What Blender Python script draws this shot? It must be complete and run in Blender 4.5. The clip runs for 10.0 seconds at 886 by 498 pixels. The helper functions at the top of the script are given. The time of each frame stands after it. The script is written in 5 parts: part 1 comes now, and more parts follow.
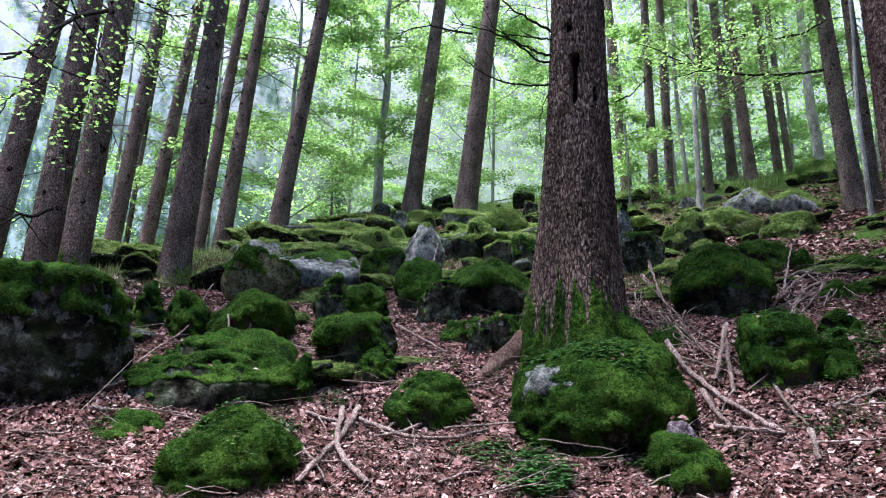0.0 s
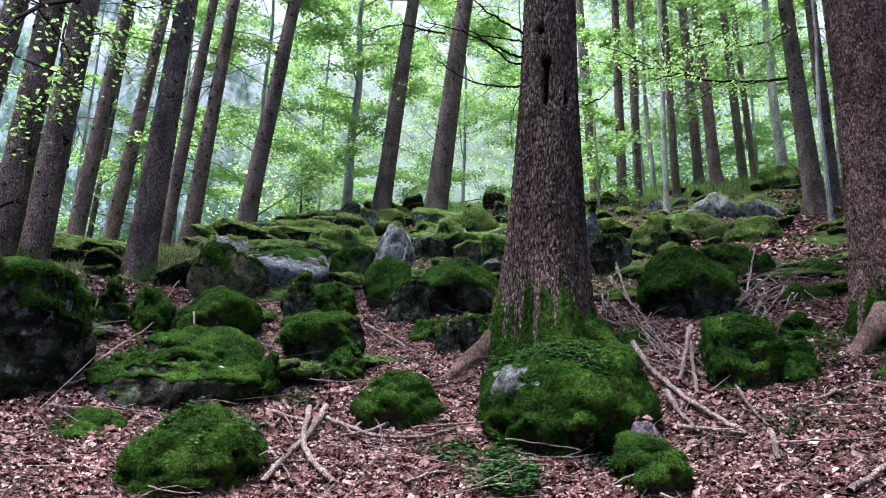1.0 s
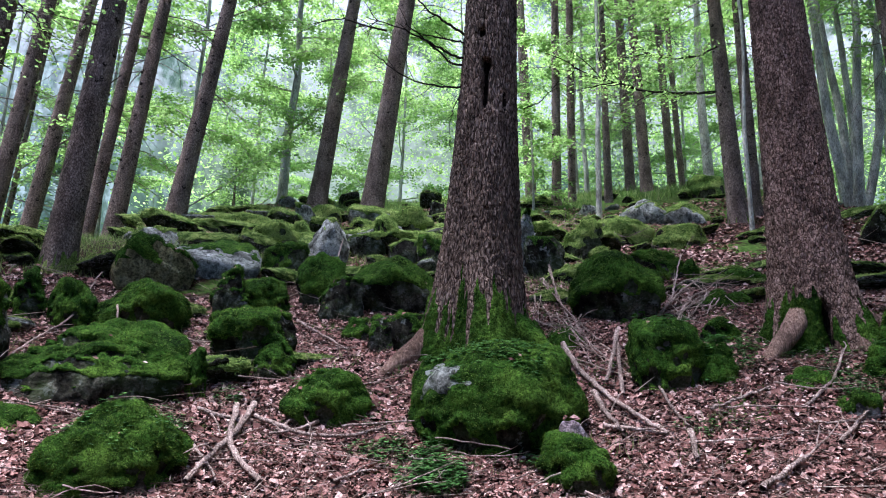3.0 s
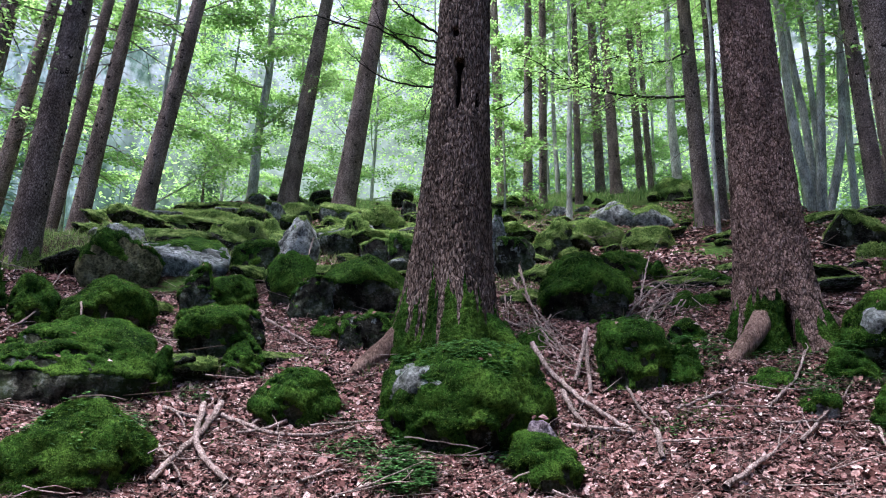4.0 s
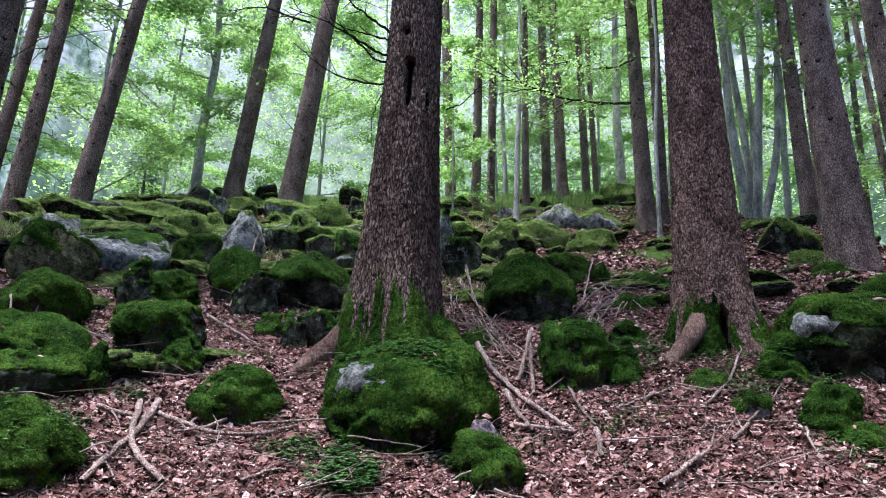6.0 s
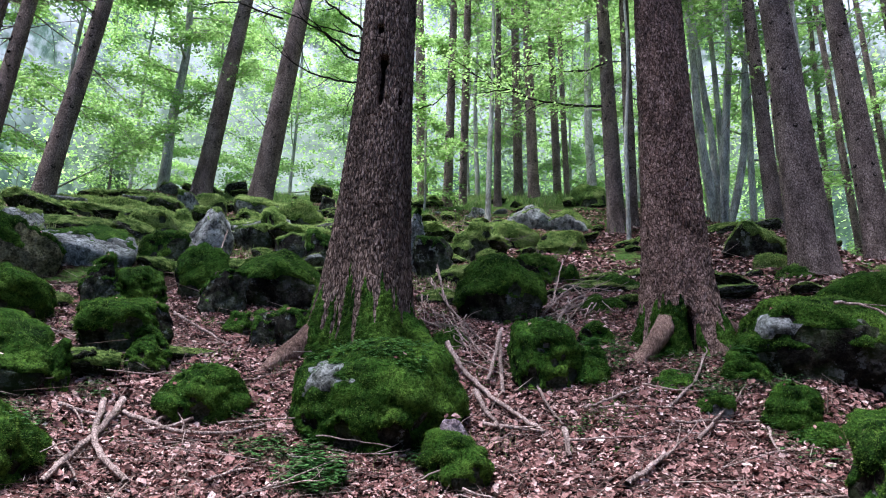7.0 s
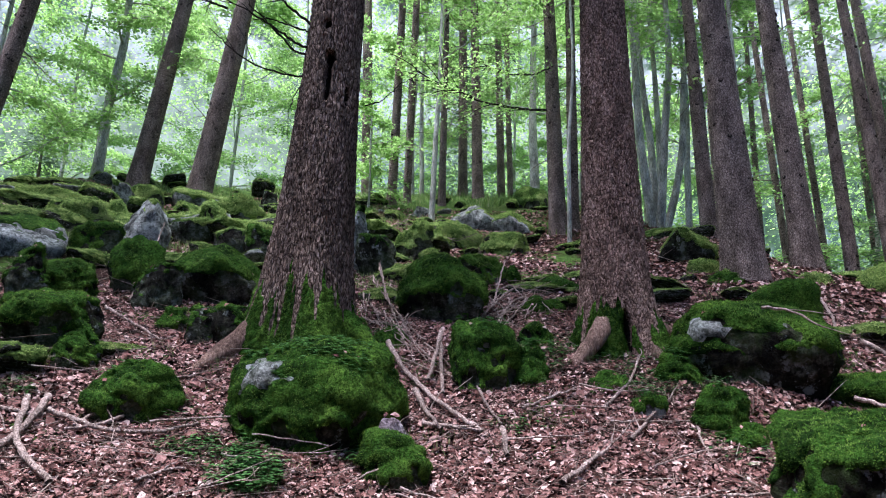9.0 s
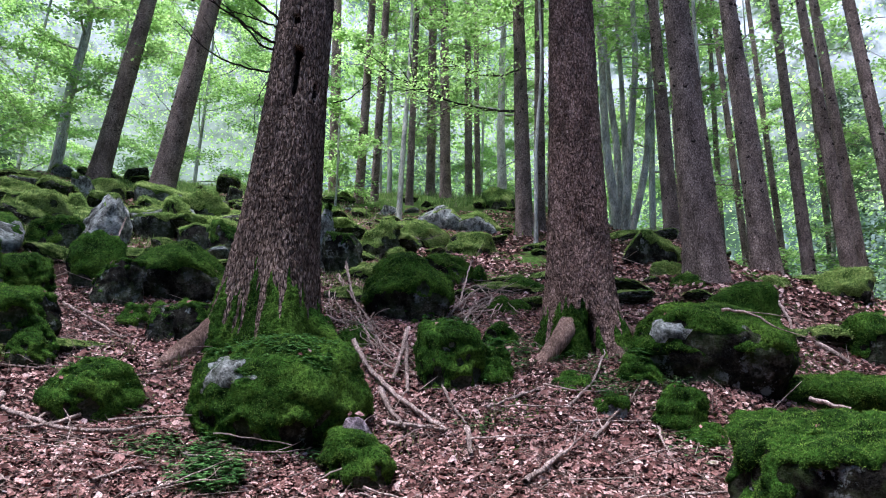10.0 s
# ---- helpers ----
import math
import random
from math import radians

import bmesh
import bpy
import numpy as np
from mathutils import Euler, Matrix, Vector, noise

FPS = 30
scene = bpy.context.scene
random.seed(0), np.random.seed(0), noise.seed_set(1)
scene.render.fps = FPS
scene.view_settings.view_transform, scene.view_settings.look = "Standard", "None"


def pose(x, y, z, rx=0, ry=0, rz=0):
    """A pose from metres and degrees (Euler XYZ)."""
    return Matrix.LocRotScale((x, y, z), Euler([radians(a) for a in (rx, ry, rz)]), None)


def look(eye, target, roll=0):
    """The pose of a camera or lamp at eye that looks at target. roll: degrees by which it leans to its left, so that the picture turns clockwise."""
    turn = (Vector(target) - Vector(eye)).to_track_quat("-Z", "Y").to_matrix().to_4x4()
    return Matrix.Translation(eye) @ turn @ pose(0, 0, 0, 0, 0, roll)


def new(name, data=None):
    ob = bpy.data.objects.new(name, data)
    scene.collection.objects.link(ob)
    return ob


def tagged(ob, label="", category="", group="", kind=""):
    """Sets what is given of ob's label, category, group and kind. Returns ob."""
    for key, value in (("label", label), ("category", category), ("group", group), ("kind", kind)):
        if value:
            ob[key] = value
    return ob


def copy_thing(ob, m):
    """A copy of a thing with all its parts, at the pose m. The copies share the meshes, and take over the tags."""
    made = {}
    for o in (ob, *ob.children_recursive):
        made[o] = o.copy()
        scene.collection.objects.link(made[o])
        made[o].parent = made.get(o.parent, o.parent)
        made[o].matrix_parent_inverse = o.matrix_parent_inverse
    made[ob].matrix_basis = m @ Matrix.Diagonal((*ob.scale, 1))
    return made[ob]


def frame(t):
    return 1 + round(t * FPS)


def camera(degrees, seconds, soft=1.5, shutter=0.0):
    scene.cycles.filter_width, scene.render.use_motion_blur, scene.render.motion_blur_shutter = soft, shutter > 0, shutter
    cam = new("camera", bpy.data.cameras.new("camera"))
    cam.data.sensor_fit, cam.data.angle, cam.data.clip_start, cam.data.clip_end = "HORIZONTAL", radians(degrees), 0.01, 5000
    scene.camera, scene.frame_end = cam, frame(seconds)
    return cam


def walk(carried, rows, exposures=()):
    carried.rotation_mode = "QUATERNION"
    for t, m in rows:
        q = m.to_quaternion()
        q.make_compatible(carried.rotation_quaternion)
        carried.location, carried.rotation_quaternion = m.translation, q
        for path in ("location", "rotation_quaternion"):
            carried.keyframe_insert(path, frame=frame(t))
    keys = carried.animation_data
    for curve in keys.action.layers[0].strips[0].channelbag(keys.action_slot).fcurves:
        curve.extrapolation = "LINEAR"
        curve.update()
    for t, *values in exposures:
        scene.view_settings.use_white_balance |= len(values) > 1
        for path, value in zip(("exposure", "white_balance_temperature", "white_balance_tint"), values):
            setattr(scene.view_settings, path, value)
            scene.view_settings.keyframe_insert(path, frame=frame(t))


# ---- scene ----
# ---- camera ----
cam = camera(64.0, 10.0, soft=1.0)
# seconds, then the turn in degrees; the camera turns where it stands
ROWS = [
    (0, 102.946, -0.795, 11.945),
    (0.5, 102.938, -0.906, 10.717),
    (1, 102.947, -0.989, 9.393),
    (1.5, 102.949, -1.056, 7.998),
    (2, 102.962, -1.097, 6.702),
    (2.5, 102.951, -1.251, 5.33),
    (4, 102.977, -1.445, 1.568),
    (4.5, 102.987, -1.429, 0.59),
    (5, 103.004, -1.462, -0.337),
    (5.5, 103.0, -1.561, -1.6),
    (7, 103.051, -1.766, -5.269),
    (7.5, 103.076, -1.844, -6.516),
    (8, 103.089, -1.914, -7.632),
    (8.5, 103.101, -1.96, -8.749),
    (9, 103.127, -2.009, -10.04),
    (9.5, 103.165, -2.07, -11.596),
    (10, 103.178, -2.14, -12.823),
]
walk(cam, [(t, pose(0, 0, 1.5, rx, ry, rz)) for t, rx, ry, rz in ROWS], [(0.0, 3.18, 5600, 16), (10.0, 3.18, 5600, 16)])

# ---- light ----
world = bpy.data.worlds.new("forest_sky")
scene.world = world
world.use_nodes = True
wn = world.node_tree.nodes
sky = wn.new("ShaderNodeTexSky")
sky.sky_type, sky.sun_disc = "NISHITA", False
sky.sun_elevation, sky.sun_rotation = radians(79), radians(-98)
wn["Background"].inputs["Strength"].default_value = 0.044
world.node_tree.links.new(sky.outputs["Color"], wn["Background"].inputs["Color"])
sun = new("sun", bpy.data.lights.new("sun", "SUN"))
sun.data.energy, sun.data.angle, sun.data.color = 1.8, radians(35), (1.0, 0.97, 0.92)
sun.matrix_world = look((-12, -2, 60), (0, 0, 0))


# ---- materials ----
def material(name, build):
    m = bpy.data.materials.new(name)
    m.use_nodes = True
    t = m.node_tree
    return build(m, t, t.nodes, t.nodes["Principled BSDF"]) or m


def node(t, kind, **values):
    n = t.nodes.new("ShaderNode" + kind)
    for key, v in values.items():
        n.inputs[key.replace("_", " ")].default_value = v
    return n


def ramp(t, source, *stops):
    n = t.nodes.new("ShaderNodeValToRGB")
    e = n.color_ramp.elements
    while len(e) < len(stops):
        e.new(0.5)
    for slot, (p, c) in zip(e, stops):
        slot.position, slot.color = p, (*c, 1)
    t.links.new(source, n.inputs["Fac"])
    return n.outputs["Color"]


def mixed(t, fac, a, b, mode="MIX"):
    n = t.nodes.new("ShaderNodeMix")
    n.data_type, n.blend_type = "RGBA", mode
    for slot, v in ((0, fac), (6, a), (7, b)):
        if isinstance(v, bpy.types.NodeSocket):
            t.links.new(v, n.inputs[slot])
        else:
            n.inputs[slot].default_value = v if slot == 0 else (*v, 1)
    return n.outputs[2]


def coords(t, scale=(1, 1, 1), own=True):
    c = t.nodes.new("ShaderNodeTexCoord")
    m = t.nodes.new("ShaderNodeMapping")
    m.inputs["Scale"].default_value = scale
    t.links.new(c.outputs["Object" if own else "Generated"], m.inputs["Vector"])
    return m.outputs["Vector"]


def noise_tex(t, vec, scale, detail=5.0, rough=0.6):
    n = node(t, "TexNoise", Scale=scale, Detail=detail, Roughness=rough)
    t.links.new(vec, n.inputs["Vector"])
    return n.outputs["Fac"]


def relief(t, bsdf, height, strength, distance):
    b = node(t, "Bump", Strength=strength, Distance=distance)
    t.links.new(height, b.inputs["Height"])
    t.links.new(b.outputs["Normal"], bsdf.inputs["Normal"])


def rock_mat(name, dark, mid, light, wet=0.75, lichen=0.5, algae=0.5):
    def build(m, t, n, b):
        v = coords(t)
        big, fine, grit = noise_tex(t, v, 2.6, 7, 0.66), noise_tex(t, v, 17, 7, 0.72), noise_tex(t, v, 70, 5, 0.7)
        base = ramp(t, big, (0.40, dark), (0.5, mid), (0.60, light))
        grain = ramp(t, fine, (0.41, (0.2, 0.2, 0.2)), (0.5, (0.85, 0.85, 0.85)), (0.59, (1.4, 1.4, 1.4)))
        col = mixed(t, 0.9, base, grain, "MULTIPLY")
        col = mixed(t, 0.55, col, ramp(t, grit, (0.42, (0.4, 0.4, 0.4)), (0.58, (1.4, 1.4, 1.4))), "MULTIPLY")
        spots = ramp(t, noise_tex(t, v, 9, 5, 0.75), (0.56, (0, 0, 0)), (0.61, (lichen, lichen, lichen)))
        col = mixed(t, spots, col, (0.42, 0.44, 0.42))
        green = ramp(t, noise_tex(t, v, 4, 6, 0.7), (0.46, (0, 0, 0)), (0.58, (algae, algae, algae)))
        col = mixed(t, green, col, (0.024, 0.038, 0.010))
        t.links.new(col, b.inputs["Base Color"])
        b.inputs["Roughness"].default_value = wet
        b.inputs["Specular IOR Level"].default_value = 0.055
        relief(t, b, mixed(t, 0.4, fine, grit), 1.0, 0.05)
    return material(name, build)


def moss_mat(name, low, mid, high):
    def build(m, t, n, b):
        v = coords(t)
        big, fine = noise_tex(t, v, 3.0, 5, 0.6), noise_tex(t, v, 60, 5, 0.75)
        col = ramp(t, big, (0.38, low), (0.5, mid), (0.62, high))
        col = mixed(t, 0.85, col, ramp(t, fine, (0.40, (0.15, 0.2, 0.1)), (0.60, (1.5, 1.45, 1.3))), "MULTIPLY")
        t.links.new(col, b.inputs["Base Color"])
        b.inputs["Roughness"].default_value = 0.95
        b.inputs["Specular IOR Level"].default_value = 0.055
        relief(t, b, fine, 1.0, 0.03)
    return material(name, build)


def bark_mat(name, dark, mid, light, scale=1.0, across=34, along=9, depth=0.8):
    def build(m, t, n, b):
        warp = node(t, "TexNoise", Scale=9.0, Detail=3.0)
        t.links.new(coords(t), warp.inputs["Vector"])
        add = t.nodes.new("ShaderNodeMix")
        add.data_type, add.blend_type = "RGBA", "ADD"
        add.inputs[0].default_value = 1.2
        t.links.new(coords(t, (across * scale, across * scale, along * scale)), add.inputs[6])
        t.links.new(warp.outputs["Color"], add.inputs[7])
        cells = node(t, "TexVoronoi", Scale=1.0, Randomness=1.0)
        cells.feature = "DISTANCE_TO_EDGE"
        t.links.new(add.outputs[2], cells.inputs["Vector"])
        fine = noise_tex(t, coords(t, (80, 80, 80 * along / across)), 1.0, 7, 0.75)
        col = ramp(t, fine, (0.35, dark), (0.5, mid), (0.66, light))
        tile = node(t, "TexVoronoi", Scale=1.0, Randomness=1.0)
        t.links.new(add.outputs[2], tile.inputs["Vector"])
        grey = t.nodes.new("ShaderNodeRGBToBW")
        t.links.new(tile.outputs["Color"], grey.inputs[0])
        col = mixed(t, 0.35, col, ramp(t, grey.outputs[0], (0.15, (0.65, 0.62, 0.6)), (0.85, (1.4, 1.36, 1.34))), "MULTIPLY")
        # dark fissures between the plates, with crease shade put into the colour
        groove = ramp(t, cells.outputs["Distance"], (0.0, (0.16, 0.13, 0.12)), (0.15, (1, 1, 1)))
        col = mixed(t, depth, col, groove, "MULTIPLY")
        tone = ramp(t, noise_tex(t, coords(t, (1, 1, 0.45)), 6, 5, 0.65), (0.40, (0.55, 0.52, 0.5)), (0.60, (1.35, 1.3, 1.28)))
        t.links.new(mixed(t, 0.85, col, tone, "MULTIPLY"), b.inputs["Base Color"])
        b.inputs["Roughness"].default_value = 0.9
        b.inputs["Specular IOR Level"].default_value = 0.08
        relief(t, b, mixed(t, 0.5, groove, fine), 0.9, 0.02)
    return material(name, build)


def leaf_mat(name, *stops, through_light=0.5, gloss=0.04):
    """Leaves that take their shade island by island and let light through."""
    def build(m, t, n, b):
        g = t.nodes.new("ShaderNodeNewGeometry")
        col = ramp(t, g.outputs["Random Per Island"], *stops)
        col = mixed(t, 0.6, col, ramp(t, noise_tex(t, coords(t), 55, 3, 0.6), (0.42, (0.55, 0.55, 0.55)), (0.58, (1.3, 1.3, 1.3))), "MULTIPLY")
        t.links.new(col, b.inputs["Base Color"])
        b.inputs["Roughness"].default_value = 0.6
        b.inputs["Specular IOR Level"].default_value = gloss
        if through_light:
            tr = t.nodes.new("ShaderNodeBsdfTranslucent")
            mix = node(t, "MixShader", Fac=through_light)
            t.links.new(col, tr.inputs["Color"])
            t.links.new(b.outputs[0], mix.inputs[1])
            t.links.new(tr.outputs[0], mix.inputs[2])
            t.links.new(mix.outputs[0], n["Material Output"].inputs["Surface"])
    return material(name, build)


ROCK = {
    "grey": rock_mat("grey_rock", (0.09, 0.09, 0.082), (0.25, 0.25, 0.235), (0.44, 0.44, 0.425), 0.85, 0.65, 0.35),
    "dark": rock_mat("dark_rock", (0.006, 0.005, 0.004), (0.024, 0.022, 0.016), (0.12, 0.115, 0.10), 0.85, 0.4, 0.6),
    "brown": rock_mat("brown_rock", (0.09, 0.082, 0.04), (0.16, 0.145, 0.075), (0.26, 0.235, 0.13), 0.85, 0.1, 0.3),
    "pink": rock_mat("pink_rock", (0.16, 0.12, 0.13), (0.30, 0.235, 0.25), (0.46, 0.38, 0.40), 0.8, 0.4, 0.1),
}
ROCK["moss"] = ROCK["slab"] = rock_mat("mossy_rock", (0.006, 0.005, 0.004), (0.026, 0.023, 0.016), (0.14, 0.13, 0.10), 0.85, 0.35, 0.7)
MOSS = moss_mat("moss", (0.008, 0.024, 0.003), (0.036, 0.090, 0.012), (0.095, 0.175, 0.026))
BARK = bark_mat("spruce_bark", (0.07, 0.050, 0.044), (0.235, 0.178, 0.158), (0.48, 0.395, 0.36), 1.6, along=20, depth=0.85)
KNOT = bark_mat("branch_knot", (0.012, 0.009, 0.008), (0.03, 0.022, 0.02), (0.06, 0.05, 0.045), 2.0)
BARK_BIG = bark_mat("old_spruce_bark", (0.034, 0.023, 0.018), (0.145, 0.104, 0.084), (0.32, 0.25, 0.212), 1.25, along=9.5, depth=0.95)
BARK_RED = bark_mat("red_spruce_bark", (0.055, 0.034, 0.028), (0.205, 0.132, 0.108), (0.42, 0.305, 0.262), 1.5, along=17, depth=0.8)
BARK_BEECH = bark_mat("beech_bark", (0.16, 0.158, 0.14), (0.44, 0.43, 0.39), (0.68, 0.67, 0.63), 0.4, depth=0.12)
DEAD = bark_mat("dead_wood", (0.13, 0.094, 0.080), (0.31, 0.235, 0.205), (0.54, 0.44, 0.40), 1.6, depth=0.15)
LEAVES = leaf_mat("beech_leaves", (0.0, (0.14, 0.26, 0.06)), (0.5, (0.29, 0.46, 0.12)), (1.0, (0.47, 0.64, 0.24)), through_light=0.65, gloss=0.25)
# needles of the distant young spruces, with haze lightened into the colour
HAZY_NEEDLES = leaf_mat("hazy_needles", (0.0, (0.07, 0.12, 0.06)), (1.0, (0.15, 0.22, 0.12)), through_light=0.4)
NEEDLES = leaf_mat("spruce_needles", (0.0, (0.03, 0.06, 0.025)), (1.0, (0.07, 0.12, 0.05)), through_light=0.25)
# yellower moss, its colour also lightened for the brighter light up the slope
MOSS_PALE_LIT = moss_mat("pale_lit_moss", (0.035, 0.07, 0.014), (0.135, 0.205, 0.05), (0.31, 0.38, 0.13))
MOSS_PALE_LIT_BLADES = leaf_mat("pale_lit_moss_blades", (0.0, (0.055, 0.10, 0.02)), (0.5, (0.17, 0.25, 0.055)), (1.0, (0.39, 0.46, 0.15)), through_light=0.3)
MOSS_BLADES = leaf_mat("moss_blades", (0.0, (0.013, 0.034, 0.004)), (0.45, (0.041, 0.090, 0.011)), (0.8, (0.080, 0.145, 0.019)), (1.0, (0.145, 0.215, 0.036)), through_light=0.3)
HERB = leaf_mat("herb_leaves", (0.0, (0.028, 0.08, 0.019)), (0.6, (0.065, 0.16, 0.035)), (1.0, (0.13, 0.26, 0.07)), through_light=0.35, gloss=0.2)
GRASS = leaf_mat("grass_blades", (0.0, (0.10, 0.17, 0.045)), (0.7, (0.24, 0.33, 0.10)), (1.0, (0.42, 0.42, 0.22)), through_light=0.35)
TWIG = leaf_mat("twigs", (0.0, (0.04, 0.026, 0.02)), (0.6, (0.11, 0.075, 0.06)), (1.0, (0.26, 0.19, 0.16)), through_light=0)
STICK = leaf_mat("dry_sticks", (0.0, (0.06, 0.042, 0.033)), (0.5, (0.16, 0.115, 0.092)), (1.0, (0.36, 0.285, 0.24)), through_light=0)
# near-black colour that stands for the shade inside the trunk hollows
HOLLOW_SHADE = bark_mat("hollow_shade", (0.006, 0.004, 0.003), (0.014, 0.01, 0.008), (0.035, 0.025, 0.02), 1.2)
ROOT_BARK = bark_mat("root_bark", (0.09, 0.055, 0.043), (0.22, 0.142, 0.112), (0.40, 0.29, 0.24), 3.0, depth=0.5)
LITTER = leaf_mat("fallen_leaves", (0.0, (0.030, 0.013, 0.010)), (0.25, (0.105, 0.046, 0.038)), (0.55, (0.215, 0.104, 0.088)), (0.82, (0.36, 0.205, 0.178)), (1.0, (0.60, 0.43, 0.385)), through_light=0)


def soil_build(m, t, n, b):
    v = coords(t)
    fine = noise_tex(t, v, 30, 7, 0.75)
    col = ramp(t, fine, (0.36, (0.008, 0.004, 0.003)), (0.5, (0.026, 0.012, 0.009)), (0.64, (0.07, 0.034, 0.027)))
    green = ramp(t, noise_tex(t, v, 18, 6, 0.7), (0.3, (0.02, 0.045, 0.008)), (0.5, (0.06, 0.11, 0.02)), (0.7, (0.13, 0.18, 0.045)))
    patch = ramp(t, noise_tex(t, v, 1.3, 5, 0.65), (0.54, (0, 0, 0)), (0.60, (1, 1, 1)))
    away = t.nodes.new("ShaderNodeVectorMath")
    away.operation = "LENGTH"
    t.links.new(v, away.inputs[0])
    wild = node(t, "MapRange", From_Min=7.5, From_Max=12.0)
    sep = t.nodes.new("ShaderNodeSeparateXYZ")
    t.links.new(v, sep.inputs[0])
    side = node(t, "MapRange", From_Min=0.5, From_Max=3.0, To_Max=3.5)
    t.links.new(sep.outputs["X"], side.inputs["Value"])
    take = t.nodes.new("ShaderNodeMath")
    take.operation = "SUBTRACT"
    t.links.new(away.outputs["Value"], take.inputs[0])
    t.links.new(side.outputs[0], take.inputs[1])
    t.links.new(take.outputs[0], wild.inputs["Value"])
    cover = mixed(t, 1.0, patch, wild.outputs[0], "LIGHTEN")
    t.links.new(mixed(t, cover, col, green), b.inputs["Base Color"])
    b.inputs["Roughness"].default_value = 0.95
    b.inputs["Specular IOR Level"].default_value = 0.05
    relief(t, b, fine, 1.0, 0.04)


SOIL = material("forest_soil", soil_build)


# ---- helpers for meshes ----
def mesh_of(name, verts, faces, mat, smooth=True):
    me = bpy.data.meshes.new(name)
    if isinstance(faces, np.ndarray):
        me.vertices.add(len(verts))
        me.vertices.foreach_set("co", np.asarray(verts, np.float32).ravel())
        k = faces.shape[1]
        me.loops.add(faces.size)
        me.loops.foreach_set("vertex_index", faces.astype(np.int32).ravel())
        me.polygons.add(len(faces))
        me.polygons.foreach_set("loop_start", np.arange(0, faces.size, k, dtype=np.int32))
        me.polygons.foreach_set("loop_total", np.full(len(faces), k, np.int32))
        me.update(calc_edges=True)
    else:
        me.from_pydata([tuple(v) for v in verts], [], [tuple(q) for q in faces])
    if smooth:
        me.polygons.foreach_set("use_smooth", np.ones(len(me.polygons), bool))
    me.materials.append(mat)
    return me


def part(name, verts, faces, mat, parent=None, label="", smooth=True):
    ob = new(name, mesh_of(name, verts, faces, mat, smooth))
    ob.parent = parent
    if label:
        ob["label"] = label
    return ob


def tube(points, radii, sides=8, squash=None):
    """A closed tube along points, as vertices and quads with capped ends."""
    P = np.asarray(points, float)
    T = np.gradient(P, axis=0)
    T /= np.linalg.norm(T, axis=1, keepdims=True) + 1e-9
    ref = np.array([0.0, 0, 1]) if abs(T[0][2]) < 0.8 else np.array([0.0, 1, 0])
    U = np.cross(T, ref)
    U /= np.linalg.norm(U, axis=1, keepdims=True) + 1e-9
    V = np.cross(T, U)
    a = np.linspace(0, 2 * np.pi, sides, endpoint=False)
    R = np.asarray(radii, float)
    R = R[:, None] if R.ndim == 1 else R
    ring = P[:, None] + (np.cos(a)[None, :, None] * U[:, None] + np.sin(a)[None, :, None] * V[:, None]) * R[:, :, None]
    n = len(P)
    verts = ring.reshape(-1, 3)
    i, j = np.meshgrid(np.arange(n - 1), np.arange(sides), indexing="ij")
    k = (j + 1) % sides
    quads = np.stack([i * sides + j, i * sides + k, (i + 1) * sides + k, (i + 1) * sides + j], -1).reshape(-1, 4)
    return verts, quads


def joined(pieces):
    verts, faces, at = [], [], 0
    for v, q in pieces:
        verts.append(v)
        faces.append(q + at)
        at += len(v)
    return np.concatenate(verts), np.concatenate(faces)


H_R = (0.0, 1.0, 2.0, 3.4, 4.3, 5.0, 6.0, 8.0, 10.0, 13.0, 17.0)
H_Z = (0.0, 0.22, 0.55, 1.12, 1.47, 1.85, 2.30, 3.15, 4.00, 5.40, 7.00)
M_A = (-180, -100, -60, -42, -25, 20, 34, 41, 47, 62, 100, 180)
M_F = (-0.8, 0.15, 0.72, 0.90, 1.0, 1.0, 0.96, 0.86, 0.78, 0.62, 0.15, -0.8)
C_A = (-180, -60, -45, -30, -18, 0, 10, 20, 36, 47, 60, 180)
C_R = (12.0, 7.6, 7.6, 8.8, 12.2, 14.0, 15.5, 13.5, 8.8, 8.8, 9.0, 12.0)


def lattice(ix, iy, seed):
    """Repeatable random numbers 0..1 on a grid of whole numbers."""
    h = (ix.astype(np.int64) * 374761393 + iy.astype(np.int64) * 668265263 + seed * 974634777) & 0x7FFFFFFF
    h = ((h ^ (h >> 13)) * 1274126177) & 0x7FFFFFFF
    return ((h ^ (h >> 16)) & 0xFFFF) / 65535.0


def value_noise(x, y, seed=0):
    ix, iy = np.floor(x), np.floor(y)
    u, v = x - ix, y - iy
    u, v = u * u * (3 - 2 * u), v * v * (3 - 2 * v)
    a, b = lattice(ix, iy, seed), lattice(ix + 1, iy, seed)
    c, d = lattice(ix, iy + 1, seed), lattice(ix + 1, iy + 1, seed)
    return (a * (1 - u) + b * u) * (1 - v) + (c * (1 - u) + d * u) * v - 0.5


def slope(x, y):
    """The broad hillside without its small bumps."""
    x, y = np.asarray(x, float), np.asarray(y, float)
    r, a = np.hypot(x, y), np.degrees(np.arctan2(x, y))
    rc, m = np.interp(a, C_A, C_R), np.interp(a, M_A, M_F)
    m = np.where(r < 2.5, m * r / 2.5 + (1 - r / 2.5) * np.cos(np.radians(a)), m)
    z = np.interp(np.minimum(r, rc), H_R, H_Z) * m
    over = np.maximum(r - rc, 0)
    return z + 0.10 * np.minimum(over, 2) - 0.10 * np.clip(over - 2, 0, 10) + 0.06 * np.maximum(over - 14, 0)


